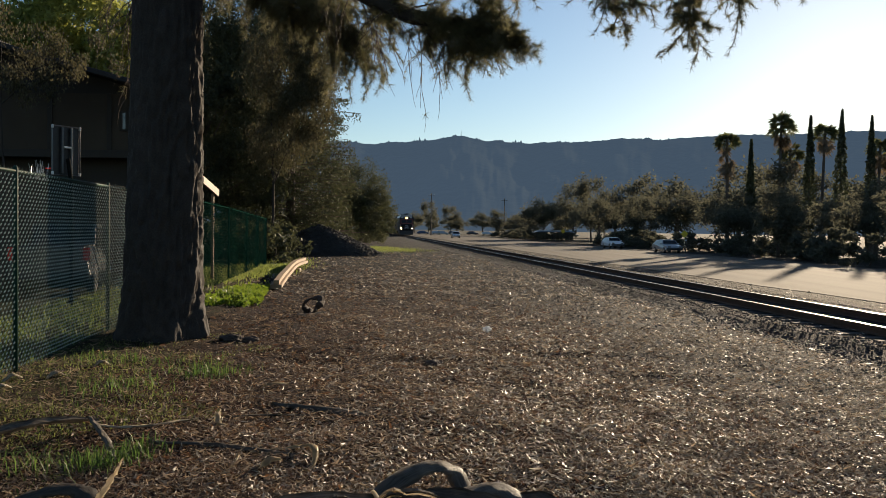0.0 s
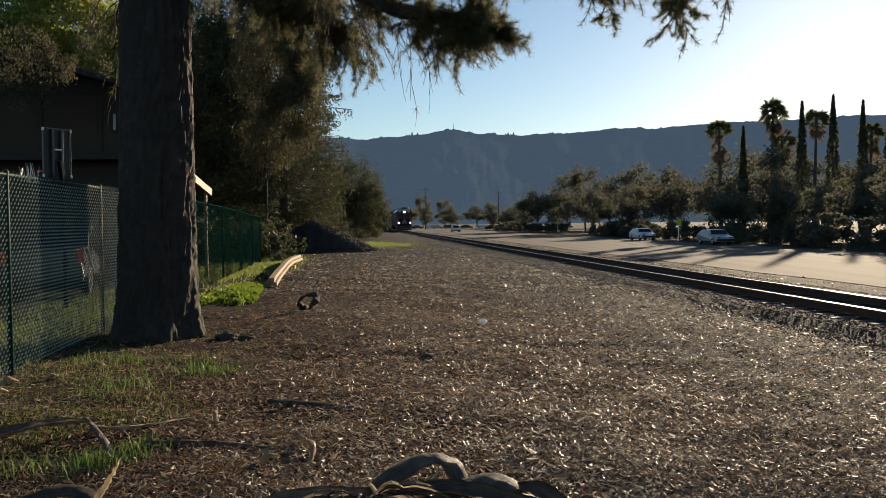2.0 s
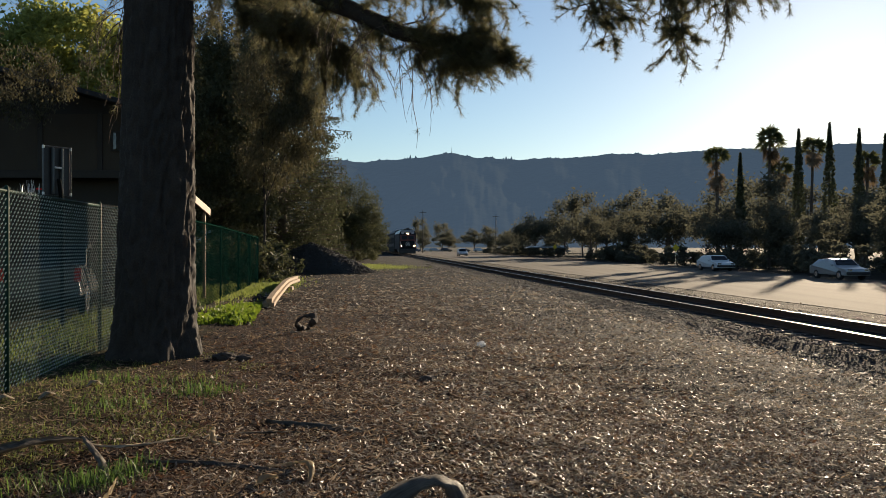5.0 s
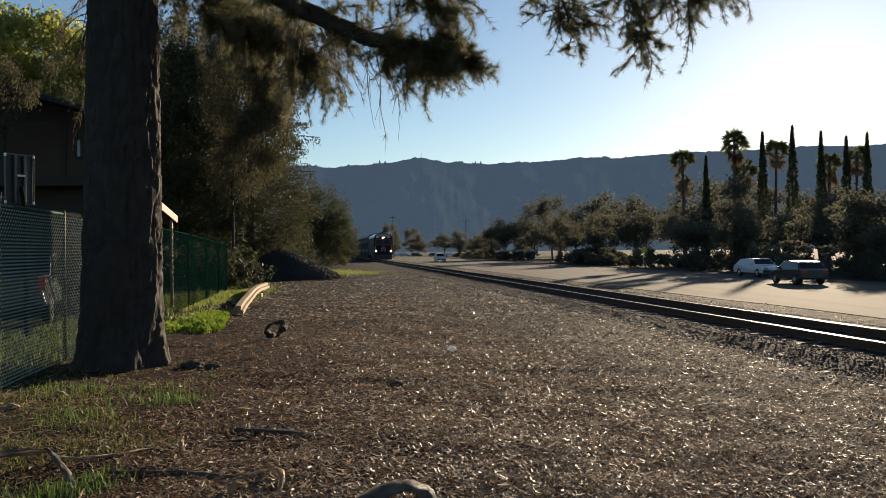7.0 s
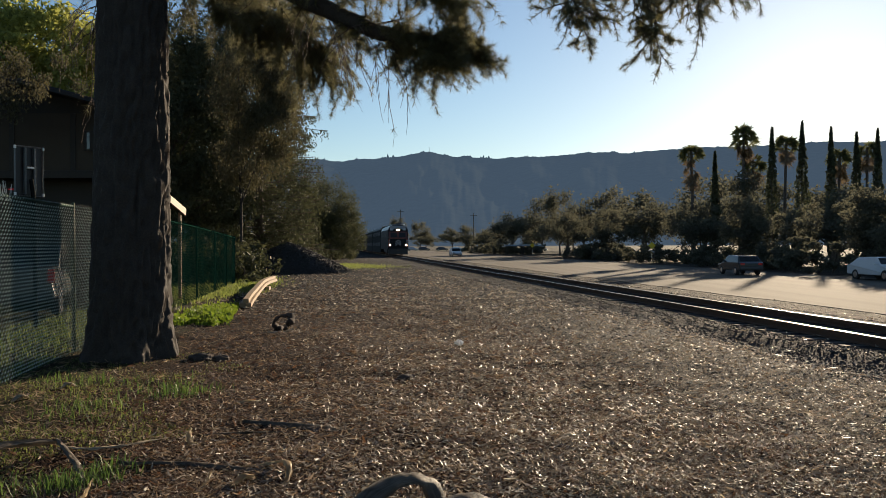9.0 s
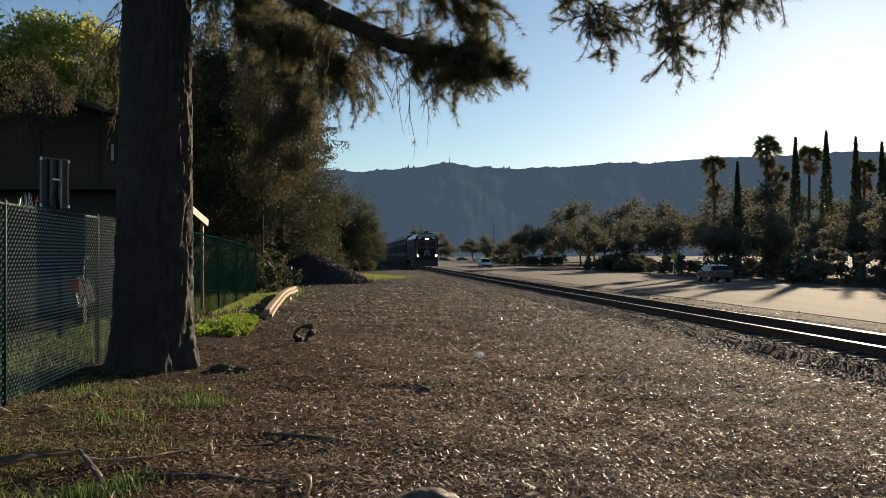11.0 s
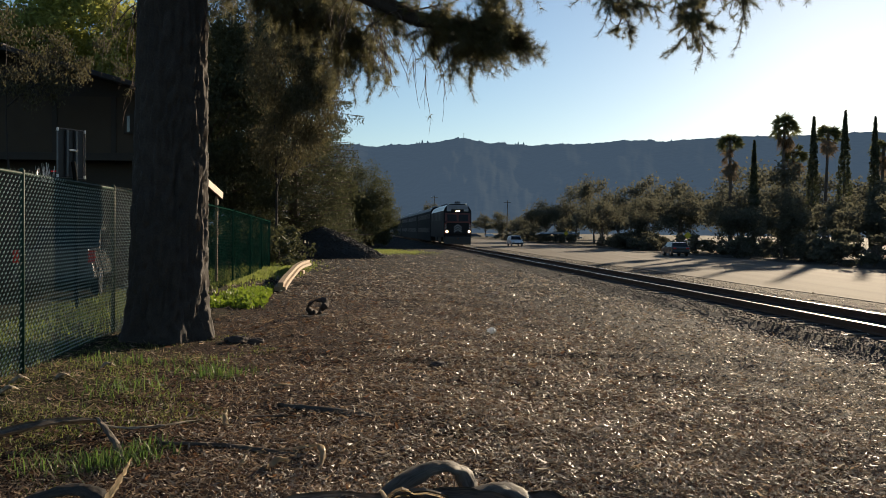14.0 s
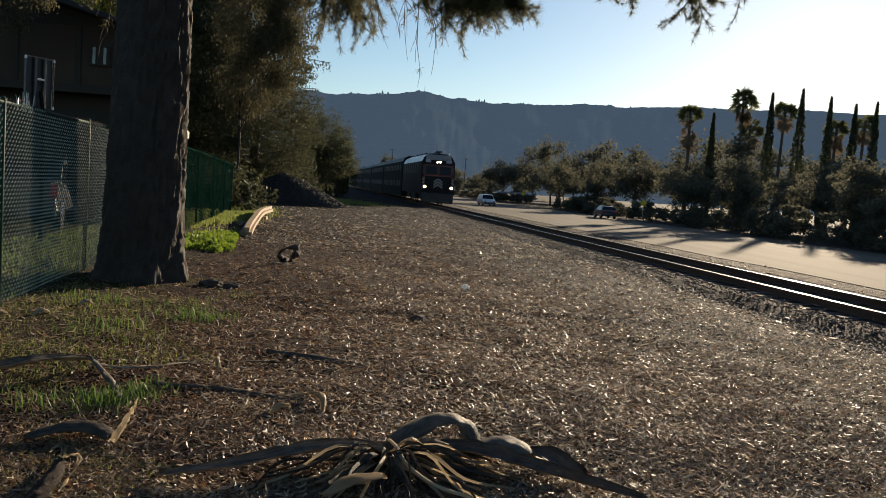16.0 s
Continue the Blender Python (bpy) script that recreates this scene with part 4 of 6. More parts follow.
M_frame = material("dull_steel_frame", (0.10, 0.105, 0.11), 0.5, 0.4, bump=0.05)
hoop = thing("basketball_hoop", pose(-7.75, 17.55, 0, rz=60), "black basketball backboard with steel frame on a pole", "basketball hoop")
bm = bmesh.new(); tube(bm, smooth_path([(0, 0.4, -0.1), (0, 0.4, 2.4), (0, 0.45, 2.9), (0, 0.52, 3.25)], 5), 0.045, 10)
part("pole", bm, material("matt_black_paint", (0.008, 0.009, 0.009), 0.95, spec=0.05, bump=0.05), hoop, smooth=True)
part("board", box(bmesh.new(), (0.66, 0.03, 1.05), (0, 0.62, 3.43), bevel=0.01), M_dark, hoop)
for x in (-0.33, 0.33):
    part("frame_bar", box(bmesh.new(), (0.012, 0.05, 1.1), (x, 0.585, 3.43), bevel=0.004), M_frame, hoop)
for z in (2.9, 3.96):
    part("frame_bar", box(bmesh.new(), (0.68, 0.05, 0.012), (0, 0.585, z), bevel=0.004), M_frame, hoop)
# white blocks on the frame corners paint the glints of the dull steel
for x in (-0.33, 0.33):
    for z in (2.93, 3.93):
        part("corner", box(bmesh.new(), (0.035, 0.055, 0.07), (x, 0.58, z), bevel=0.008), M_white, hoop, "frame corner coloured white for its sun glint")
for x in (-0.11, 0.11):
    part("brace", box(bmesh.new(), (0.05, 0.06, 1.0), (x, 0.57, 3.43), bevel=0.006), M_frame, hoop)
part("bracket", box(bmesh.new(), (0.16, 0.06, 0.04), (0, 0.55, 3.5), bevel=0.006), M_white, hoop, "pale bracket across the frame")
bm = bmesh.new(); bmesh.ops.create_circle(bm, segments=24, radius=0.23)
ring = [v.co.copy() for v in bm.verts]; bm.free()
bm = bmesh.new(); tube(bm, [p + Vector((0, 0.9, 3.05)) for p in ring + ring[:1]], 0.01, 6)
part("rim", bm, M_red, hoop)


# ---- vehicles ----
def car(name, m, label, paint, length=4.5, width=1.8, height=1.5, suv=0.0, group="", bed=False):
    """A car whose nose points along -y, wheels and glass as parts."""
    t = thing(name, m, label, "car", group)
    L, h = length, height
    if bed:
        prof = [(0, .45), (0, .95), (.12 * L, 1.08), (.30 * L, 1.12), (.37 * L, h), (.58 * L, h), (.62 * L, 1.27), (L, 1.27), (L, .5)]
    else:
        prof = [(0, .32), (0.0, .62), (.05 * L, .78), (.26 * L, .93), (.40 * L, h - .03), (.55 * L, h), ((.80 + .10 * suv) * L, h - .06), ((.93 + .04 * suv) * L, .98), (L, .9), (L, .35)]
    bm2 = bmesh.new()
    va, vb = ([bm2.verts.new((sx * (width / 2 - (0.16 if z > 1.0 + 0.1 * bed else 0.0)), y - L / 2, z)) for y, z in prof] for sx in (-1, 1))
    n = len(prof)
    for k in range(n):
        bm2.faces.new((va[k], va[(k + 1) % n], vb[(k + 1) % n], vb[k]))
    bm2.faces.new(va[::-1]); bm2.faces.new(vb)
    bmesh.ops.recalc_face_normals(bm2, faces=bm2.faces)
    bmesh.ops.bevel(bm2, geom=list(bm2.edges), offset=0.05, segments=2, affect="EDGES", profile=0.6)
    body = part("body", bm2, paint, t, smooth=False)
    # glass
    hw = width / 2 - 0.16
    (ya, za), (yb, zb) = prof[3], prof[4]

    def sheet(nm, pts):
        g = bmesh.new(); f = g.faces.new([g.verts.new(p) for p in pts])
        r = bmesh.ops.solidify(g, geom=[f], thickness=0.012)
        part(nm, g, M_glass, t)

    nrm = Vector((0, -(zb - za), yb - ya)).normalized() * 0.014
    s0, s1 = 0.14, 0.9
    p0, p1 = Vector((0, ya - L / 2, za)).lerp(Vector((0, yb - L / 2, zb)), s0) + nrm, Vector((0, ya - L / 2, za)).lerp(Vector((0, yb - L / 2, zb)), s1) + nrm
    sheet("windscreen", [(-hw - .06, p0.y, p0.z), (hw + .06, p0.y, p0.z), (hw - .06, p1.y, p1.z), (-hw + .06, p1.y, p1.z)])
    (yc, zc), (yd, zd) = (prof[5], prof[6]) if bed else (prof[6], prof[7])
    nrm = Vector((0, zc - zd, yd - yc)).normalized() * 0.014
    p0, p1 = Vector((0, yc - L / 2, zc)).lerp(Vector((0, yd - L / 2, zd)), 0.1) + nrm, Vector((0, yc - L / 2, zc)).lerp(Vector((0, yd - L / 2, zd)), 0.9) + nrm
    sheet("rear_window", [(hw - .06, p0.y, p0.z), (-hw + .06, p0.y, p0.z), (-hw, p1.y, p1.z), (hw, p1.y, p1.z)])
    for sx in (-1, 1):
        yl, yr = yb - L / 2 + 0.05, (prof[5][0] if bed else prof[6][0]) - L / 2 - 0.02
        zt, zb2 = h - 0.13, 1.14 if bed else 1.0
        xt = sx * (width / 2 - 0.155)
        ylo = (prof[3][0] + 0.2 * 1) - L / 2 + 0.25
        sheet("side_window", [(xt, ylo, zb2), (xt, yr + (0.0 if bed else 0.22), zb2), (xt, yr, zt), (xt, yl, zt)][::sx])
        part("headlight", box(bmesh.new(), (0.34, 0.06, 0.15), (sx * (width / 2 - 0.28), -L / 2 - 0.005, 0.70 if not bed else 0.85), bevel=0.02), M_chrome, t, "clear headlight")
        part("tail_light", box(bmesh.new(), (0.16 if bed else 0.3, 0.06, 0.34 if bed else 0.16), (sx * (width / 2 - (0.1 if bed else 0.22)), L / 2 + 0.005, 1.06 if bed else 0.82), bevel=0.02), M_red, t, "red tail light")
        part("mirror", box(bmesh.new(), (0.18, 0.1, 0.13), (sx * (width / 2 + 0.07), yb - L / 2 - 0.25, 1.02 + 0.15 * bed), bevel=0.03), paint, t)
    part("bumper", box(bmesh.new(), (width * 0.96, 0.12, 0.2), (0, L / 2 + 0.02, 0.5), bevel=0.04), M_dark if bed else paint, t)
    part("bumper", box(bmesh.new(), (width * 0.96, 0.12, 0.2), (0, -L / 2 - 0.02, 0.48), bevel=0.04), M_dark, t)
    R = 0.33 + 0.06 * bed
    for sx in (-1, 1):
        for yy in (-L / 2 + 0.19 * L, L / 2 - 0.19 * L):
            c = Vector((sx * (width / 2 - 0.10), yy, R))
            w = bmesh.new(); tube(w, [c + Vector((q * 0.11, 0, 0)) for q in (-1, -0.75, 0.75, 1)], [R * 0.9, R, R, R * 0.9], 20)
            wh = part("wheel", w, M_rubber, t)
            w = bmesh.new(); tube(w, [c + Vector((sx * q, 0, 0)) for q in (0.09, 0.118)], [R * 0.62, R * 0.55], 14)
            part("rim", w, M_chrome, wh)
    return t


P_white = material("white_car_paint", (0.62, 0.64, 0.66), 0.25, bump=0, var=(0.95, 1.03))
P_dark = material("dark_grey_car_paint", (0.05, 0.055, 0.06), 0.22, 0.3, bump=0, var=(0.9, 1.1))
P_grey = material("grey_car_paint", (0.075, 0.078, 0.08), 0.22, 0.4, bump=0, var=(0.9, 1.08))
P_blue = material("blue_car_paint", (0.05, 0.09, 0.16), 0.25, bump=0, var=(0.9, 1.1))
P_silver = material("silver_car_paint", (0.35, 0.36, 0.37), 0.3, 0.5, bump=0, var=(0.9, 1.05))

car("pickup_truck", pose(-10.7, 23.2, 0, rz=196), "grey pick-up truck with red tail lights parked behind the fence", P_grey, 5.4, 1.95, 1.85, bed=True)
suv_white = car("suv", pose(*across(19.3, 100), rz=YAW), "white estate car driving on the road", P_white, 4.6, 1.85, 1.68, suv=1)
hatch = car("hatchback", pose(*across(24.5, 40), rz=YAW + 180), "dark grey hatchback driving away on the road", P_dark, 4.1, 1.75, 1.46, suv=0.5)
for i, (a, y, r, p, s) in enumerate([(35, 86, 0, P_white, 0), (34, 102, 2, P_silver, 1), (24, 232, 85, P_silver, 0), (19, 240, 80, P_blue, 0), (28, 238, 82, P_dark, 1), (33, 236, 80, P_dark, 0),
                                     (38, 240, 85, P_white, 0), (43, 232, 80, P_white, 1), (24, 252, 80, P_white, 0), (50, 225, 80, P_dark, 0), (56, 214, 82, P_silver, 0)]):
    lab = {"white_car_paint": "white", "silver_car_paint": "silver", "dark_grey_car_paint": "dark grey", "blue_car_paint": "blue"}[p.name]
    car("parked_car", pose(*across(a, y), rz=YAW + r), lab + " car parked under trees across the road" if y < 200 else lab + " car parked at the far end of the road", p, 4.4, 1.8, 1.45, suv=s, group="parked cars")

oncoming = [car("saloon_car", pose(*across(27.0, y), rz=YAW), lab + " saloon car driving along the far lane", p, 4.4, 1.78, 1.45) for y, p, lab in ((60, P_silver, "silver"), (62, P_white, "white"))]

# ---- street furniture across the road ----
M_yellow = material("yellow_sign", (0.75, 0.55, 0.04), 0.4, bump=0, var=(0.9, 1.05))
for a, y, h in ((18.2, 205, 13.5), (36.6, 205, 12.2), (44, 150, 10.0), (62, 205, 12.0)):
    t = thing("utility_pole", pose(*across(a, y)), "tall wooden utility pole with a crossarm", "utility pole", "utility poles")
    bm = bmesh.new(); tube(bm, [(0, 0, -0.1), (0, 0, h)], [0.17, 0.11], 10); part("pole", bm, M_bark_far, t)
    part("crossarm", box(bmesh.new(), (2.2, 0.1, 0.12), (0, -0.16, h - 0.6), bevel=0.01), M_bark_far, t)
    for x in (-0.9, -0.4, 0.4, 0.9):
        bm = bmesh.new(); tube(bm, [(x, -0.16, h - 0.54), (x, -0.16, h - 0.38)], [0.05, 0.03], 8); part("insulator", bm, M_white, t)
for a, y in ((29.2, 73), (29.6, 118)):
    t = thing("road_sign", pose(*across(a, y), rz=YAW), "yellow diamond road sign on a steel post", "road sign", "road signs")
    bm = bmesh.new(); tube(bm, [(0, 0, -0.1), (0, 0, 2.5)], 0.03, 8); part("post", bm, M_chrome, t)
    part("plate", box(bmesh.new(), (0.62, 0.02, 0.62), (0, -0.045, 2.1), Euler((0, radians(45), 0)).to_matrix(), bevel=0.004), M_yellow, t)
M_shelter = leafy("pale_blue_panel", (0.34, 0.42, 0.52), (0.42, 0.50, 0.60), 0.5, 0.4)
t = thing("bus_shelter", pose(*across(33, 138), rz=YAW), "open shelter with a pale curved roof beside the road", "shelter")
bm = bmesh.new()
for i in range(9):
    u = (i - 4) / 4
    box(bm, (0.98, 2.2, 0.08), (u * 3.9, 0, 2.25 - 0.35 * u * u), Euler((0, radians(10 * u), 0)).to_matrix())
part("roof", bm, M_white, t)
for x in (-3.6, 0, 3.6):
    for y in (-0.8, 0.8):
        part("post", box(bmesh.new(), (0.1, 0.1, 2.0), (x, y, 1.0), bevel=0.01), M_dark, t)
part("fascia", box(bmesh.new(), (7.9, 0.06, 0.22), (0, -1.13, 2.0), bevel=0.01), M_shelter, t, "pale blue fascia")

# ---- train ----
M_steel_car = material("grey_train_steel", (0.016, 0.0165, 0.017), 0.7, 0.0, spec=0.06, scale=1.5, fine=25, bump=0.1, var=(0.85, 1.1))
M_loco = material("dark_train_paint", (0.018, 0.0175, 0.019), 0.5, spec=0.12, scale=1.5, fine=25, bump=0.1)
M_roofw = material("pale_train_roof", (0.62, 0.62, 0.61), 0.35, 0.2, scale=1.2, fine=20, bump=0.1, var=(0.8, 1.05))
M_roofc = material("dull_coach_roof", (0.10, 0.10, 0.10), 0.6, 0.0, scale=1.2, fine=20, bump=0.1)
M_redp = material("red_train_paint", (0.17, 0.034, 0.022), 0.4, bump=0.05)
M_lamp = material("lit_headlamp", (0.9, 0.85, 0.7), 0.3, bump=0, emit=(1.0, 0.52, 0.24), strength=16)
M_brow = material("dull_grey_train_paint", (0.26, 0.26, 0.26), 0.5, scale=1.5, fine=25, bump=0.1)
# white markings greyed in colour for the shade on the locomotive front
M_chevron = material("shaded_white_train_paint", (0.34, 0.35, 0.36), 0.5, bump=0.05)
M_maroon = material("dark_red_train_paint", (0.10, 0.022, 0.016), 0.5, scale=2, fine=30, bump=0.05)


def hull(bm, w, h0, h1, length, y0, chamfer, nose=0.0, seg=1):
    """A car body shell with rounded roof, its front end raked by nose."""
    prof = [(-w / 2, h0), (-w / 2, h1 - chamfer), (-w / 2 + chamfer * 0.35, h1 - chamfer * 0.35), (-w / 2 + chamfer, h1), (0, h1 + 0.06), (w / 2 - chamfer, h1), (w / 2 - chamfer * 0.35, h1 - chamfer * 0.35), (w / 2, h1 - chamfer), (w / 2, h0)]
    rows = []
    for y in (y0, y0 + length):
        rows.append([bm.verts.new((x, y + (nose * max(0, (z - 2.3) / (h1 - 2.3)) if y == y0 else 0), z)) for x, z in prof])
    n = len(prof)
    for k in range(n):
        f = bm.faces.new((rows[0][k], rows[0][(k + 1) % n], rows[1][(k + 1) % n], rows[1][k]))
        f.material_index = 1 if 1 <= k <= 6 else 0
    bm.faces.new(rows[0][::-1]); bm.faces.new(rows[1])
    bmesh.ops.recalc_face_normals(bm, faces=bm.faces)
    return bm


def bogie(t, y, n_axles=2):
    b = part("bogie", box(bmesh.new(), (2.3, 2.9, 0.45), (0, y, 0.72), bevel=0.06), M_dark, t)
    for k in range(n_axles):
        for sx in (-1, 1):
            yy = y + (k - (n_axles - 1) / 2) * 2.1
            w = bmesh.new(); tube(w, [(sx * 0.68, yy, 0.47), (sx * 0.78, yy, 0.47)], [0.47, 0.46], 20)
            part("wheel", w, M_rust, b)


loco = thing("locomotive", pose(*tk(TRACK_A, 100, RAIL_TOP), rz=YAW), "dark diesel locomotive with lit headlights and pale roof", "locomotive")
part("body", hull(bmesh.new(), 3.05, 0.95, 4.62, 16.2, 0.55, 0.75, nose=0.55), [M_loco, M_roofw], loco)
part("nose_panel", box(bmesh.new(), (2.5, 0.1, 1.3), (0, 0.52, 1.95), bevel=0.03), M_loco, loco)
part("nose_stripe", box(bmesh.new(), (2.6, 0.05, 0.34), (0, 0.50, 2.5), bevel=0.02), M_redp, loco, "red band across the nose")
part("cab_band", box(bmesh.new(), (2.96, 0.06, 0.16), (0, 0.56, 2.62), bevel=0.02), M_loco, loco)
part("windscreen_surround", box(bmesh.new(), (2.8, 0.04, 1.0), (0, 0.715, 3.14), Euler((radians(-13), 0, 0)).to_matrix(), bevel=0.01), M_maroon, loco, "dark red surround of the windscreens")
part("brow", box(bmesh.new(), (2.3, 0.07, 0.5), (0, 0.985, 4.28), Euler((radians(-13), 0, 0)).to_matrix(), bevel=0.02), M_brow, loco, "grey brow over the cab windows")
for sx in (-1, 1):
    part("windscreen", box(bmesh.new(), (1.02, 0.05, 0.72), (sx * 0.62, 0.66, 3.12), Euler((radians(-13), 0, 0)).to_matrix(), bevel=0.02), M_dullglass, loco)
    part("side_stripe", box(bmesh.new(), (0.36, 0.05, 1.2), (sx * 1.28, 0.53, 1.95), bevel=0.01), M_redp, loco, "red corner stripe")
    for q in range(3):
        part("chevron", box(bmesh.new(), (0.52, 0.03, 0.09), (sx * 0.21, 0.455, 2.2 - q * 0.25), Euler((0, sx * radians(38), 0)).to_matrix(), bevel=0.005), M_chevron, loco, "white painted chevron")
        part("slash", box(bmesh.new(), (0.42, 0.03, 0.1), (sx * 1.26, 0.492, 2.36 - q * 0.3), Euler((0, sx * radians(45), 0)).to_matrix(), bevel=0.005), M_chevron, loco)
    bm = bmesh.new(); tube(bm, [(sx * 1.2, 0.28, 1.6), (sx * 1.2, 0.55, 1.6)], [0.15, 0.16], 16)
    can = part("ditch_light", bm, M_dark, loco)
    bm = bmesh.new(); tube(bm, [(sx * 1.2, 0.262, 1.6), (sx * 1.2, 0.278, 1.6)], [0.10, 0.12], 16); part("lens", bm, M_lamp, can, "glowing warm lens")
    bm = bmesh.new(); tube(bm, [(sx * 0.13, 0.74, 3.86), (sx * 0.13, 1.1, 3.86)], 0.12, 14)
    can = part("headlight", bm, M_dark, loco)
    bm = bmesh.new(); tube(bm, [(sx * 0.13, 0.722, 3.86), (sx * 0.13, 0.738, 3.86)], [0.08, 0.09], 14); part("lens", bm, M_lamp, can, "glowing warm lens")
    part("number_board", box(bmesh.new(), (0.5, 0.06, 0.28), (sx * 0.95, 0.86, 3.95), Euler((radians(-12), 0, sx * radians(-14))).to_matrix(), bevel=0.01), M_chevron, loco)
    for k in range(7):
        part("side_grille", box(bmesh.new(), (0.04, 1.3, 0.9), (sx * 1.53, 3.6 + k * 1.75, 3.3), bevel=0.01), M_dark, loco)
    part("fuel_tank", box(bmesh.new(), (1.0, 4.0, 0.7), (sx * 0.75, 8.4, 0.75), bevel=0.1), M_dark, loco)
    bm = bmesh.new(); tube(bm, [(sx * 1.4, 0.75, 1.1), (sx * 1.4, 0.75, 2.9)], 0.02, 6); part("grab_rail", bm, M_chrome, loco)
part("roof_visor", box(bmesh.new(), (2.0, 1.0, 0.06), (0, 1.75, 4.66), bevel=0.02), M_roofw, loco, "pale sloped roof edge over the cab")
part("pilot", box(bmesh.new(), (2.9, 0.35, 0.85), (0, 0.55, 0.62), bevel=0.05), M_dark, loco)
bm = bmesh.new(); tube(bm, [(0, 0.05, 0.85), (0, 0.5, 0.85)], 0.1, 10); part("coupler", bm, M_rust, loco)
for x, L in ((0.1, 0.5), (0.3, 0.4), (-0.1, 0.45)):
    bm = bmesh.new(); tube(bm, [(x, 2.2 - L, 4.86), (x, 2.3 - L, 4.85), (x, 2.4, 4.82)], [0.09, 0.04, 0.02], 10); part("horn", bm, M_dark, loco)
part("horn_mount", box(bmesh.new(), (0.6, 0.12, 0.16), (0.1, 2.3, 4.74), bevel=0.02), M_dark, loco)
part("roof_beacon", box(bmesh.new(), (0.22, 0.22, 0.2), (1.0, 1.6, 4.66), bevel=0.03), M_white, loco)
for k in range(3):
    bm = bmesh.new(); tube(bm, [(0, 6 + k * 3.2, 4.6), (0, 6 + k * 3.2, 4.82)], [0.72, 0.68], 20); part("roof_fan", bm, M_dark, loco)
bogie(loco, 3.4); bogie(loco, 13.4)

coaches = []
coach = thing("passenger_coach", pose(*tk(TRACK_A, 120, RAIL_TOP), rz=YAW), "grey steel double-deck passenger coach with pale roof", "passenger coach", "coaches of the train")
part("body", hull(bmesh.new(), 3.05, 0.34, 4.75, 25.2, 0.3, 0.55), [M_steel_car, M_roofc], coach)
for sx in (-1, 1):
    for z in (1.75, 3.55):
        for k in range(12):
            part("window", box(bmesh.new(), (0.03, 1.3, 0.62), (sx * 1.528, 2.6 + k * 1.9, z), bevel=0.01), M_dullglass, coach)
# added pale slab that stands for the sun glint at the roof end
part("roof_glint", box(bmesh.new(), (2.3, 1.5, 0.07), (0, 1.1, 4.84), bevel=0.02), M_roofw, coach, "added pale panel for the sun glint on the roof end")
part("end_door", box(bmesh.new(), (0.9, 0.06, 2.0), (0, 0.29, 2.2), bevel=0.02), M_dark, coach)
bogie(coach, 4.0); bogie(coach, 21.8)
coaches.append(coach)
for i in range(4):
    coaches.append(copy_thing(coach, pose(*tk(TRACK_A, 146 + 26 * i, RAIL_TOP), rz=YAW)))


# ---- gravel pile, timber and litter ----
def gz(x, y):
    return float(ground_height(np.array([float(x)]), np.array([float(y)]))[0])


def stone_cloud(name, pts, sizes, mat, parent, seed=1):
    """Many small angular stones in one mesh."""
    rng = np.random.default_rng(seed)
    b = bmesh.new(); bmesh.ops.create_icosphere(b, subdivisions=1, radius=0.5)
    bv = np.array([v.co[:] for v in b.verts]); bf = np.array([[v.index for v in f.verts] for f in b.faces]); b.free()
    n = len(pts)
    v = bv[None] * (1 + rng.normal(size=(n, len(bv), 1)) * 0.22)
    v = v * np.stack([rng.uniform(0.7, 1.3, n), rng.uniform(0.7, 1.3, n), rng.uniform(0.45, 0.9, n)], 1)[:, None]
    a = rng.uniform(0, 6.28, n)
    c, s = np.cos(a)[:, None], np.sin(a)[:, None]
    v = np.stack([v[..., 0] * c - v[..., 1] * s, v[..., 0] * s + v[..., 1] * c, v[..., 2]], -1)
    v = v * np.asarray(sizes)[:, None, None] + np.asarray(pts)[:, None]
    f = bf[None] + (np.arange(n) * len(bv))[:, None, None]
    return from_arrays(name, v.reshape(-1, 3), f.reshape(-1, 3), mat, parent)


M_pile = material("dark_gravel", (0.035, 0.034, 0.034), 0.85, scale=6, fine=50, bump=0.5, island=True, var=(0.5, 1.6))
M_paleleaf = leafy("pale_dry_chips", (0.045, 0.038, 0.031), (0.74, 0.64, 0.51), 0.42, 0.5, 1.5, 1.9)
M_grav = material("mixed_gravel", (0.046, 0.043, 0.041), 0.65, scale=9, fine=70, bump=0.3, island=True, var=(0.35, 2.2), spec=0.2)
pile = thing("gravel_pile", pose(-8.1, 53.5, 0), "heap of dark gravel beside the railway under trees", "gravel pile")
rng = np.random.default_rng(3)
bm = bmesh.new()
rings = []
for j in range(11):
    f = j / 10
    rings.append([bm.verts.new(((1 - f) * (4.0 + 0.35 * math.sin(2 * t + 1)) * math.cos(t), (1 - f) * 2.8 * math.sin(t), 2.05 * (f ** 0.9) - 0.05 + 0.07 * noise.noise(Vector((math.cos(t) * 3, math.sin(t) * 3, f * 5))))) for t in [2 * math.pi * i / 36 for i in range(36)]])
for a, b in zip(rings, rings[1:]):
    for k in range(36):
        bm.faces.new((a[k], a[(k + 1) % 36], b[(k + 1) % 36], b[k]))
bmesh.ops.remove_doubles(bm, verts=bm.verts, dist=0.01)
part("mound", bm, M_pile, pile, smooth=True)
n = 3200
f, t = 1 - np.sqrt(rng.uniform(0, 1, n)), rng.uniform(0, 6.28, n)
pts = np.stack([(1 - f) * 4.2 * np.cos(t), (1 - f) * 3.0 * np.sin(t), 2.03 * f ** 0.9 + rng.uniform(-0.03, 0.05, n)], 1)
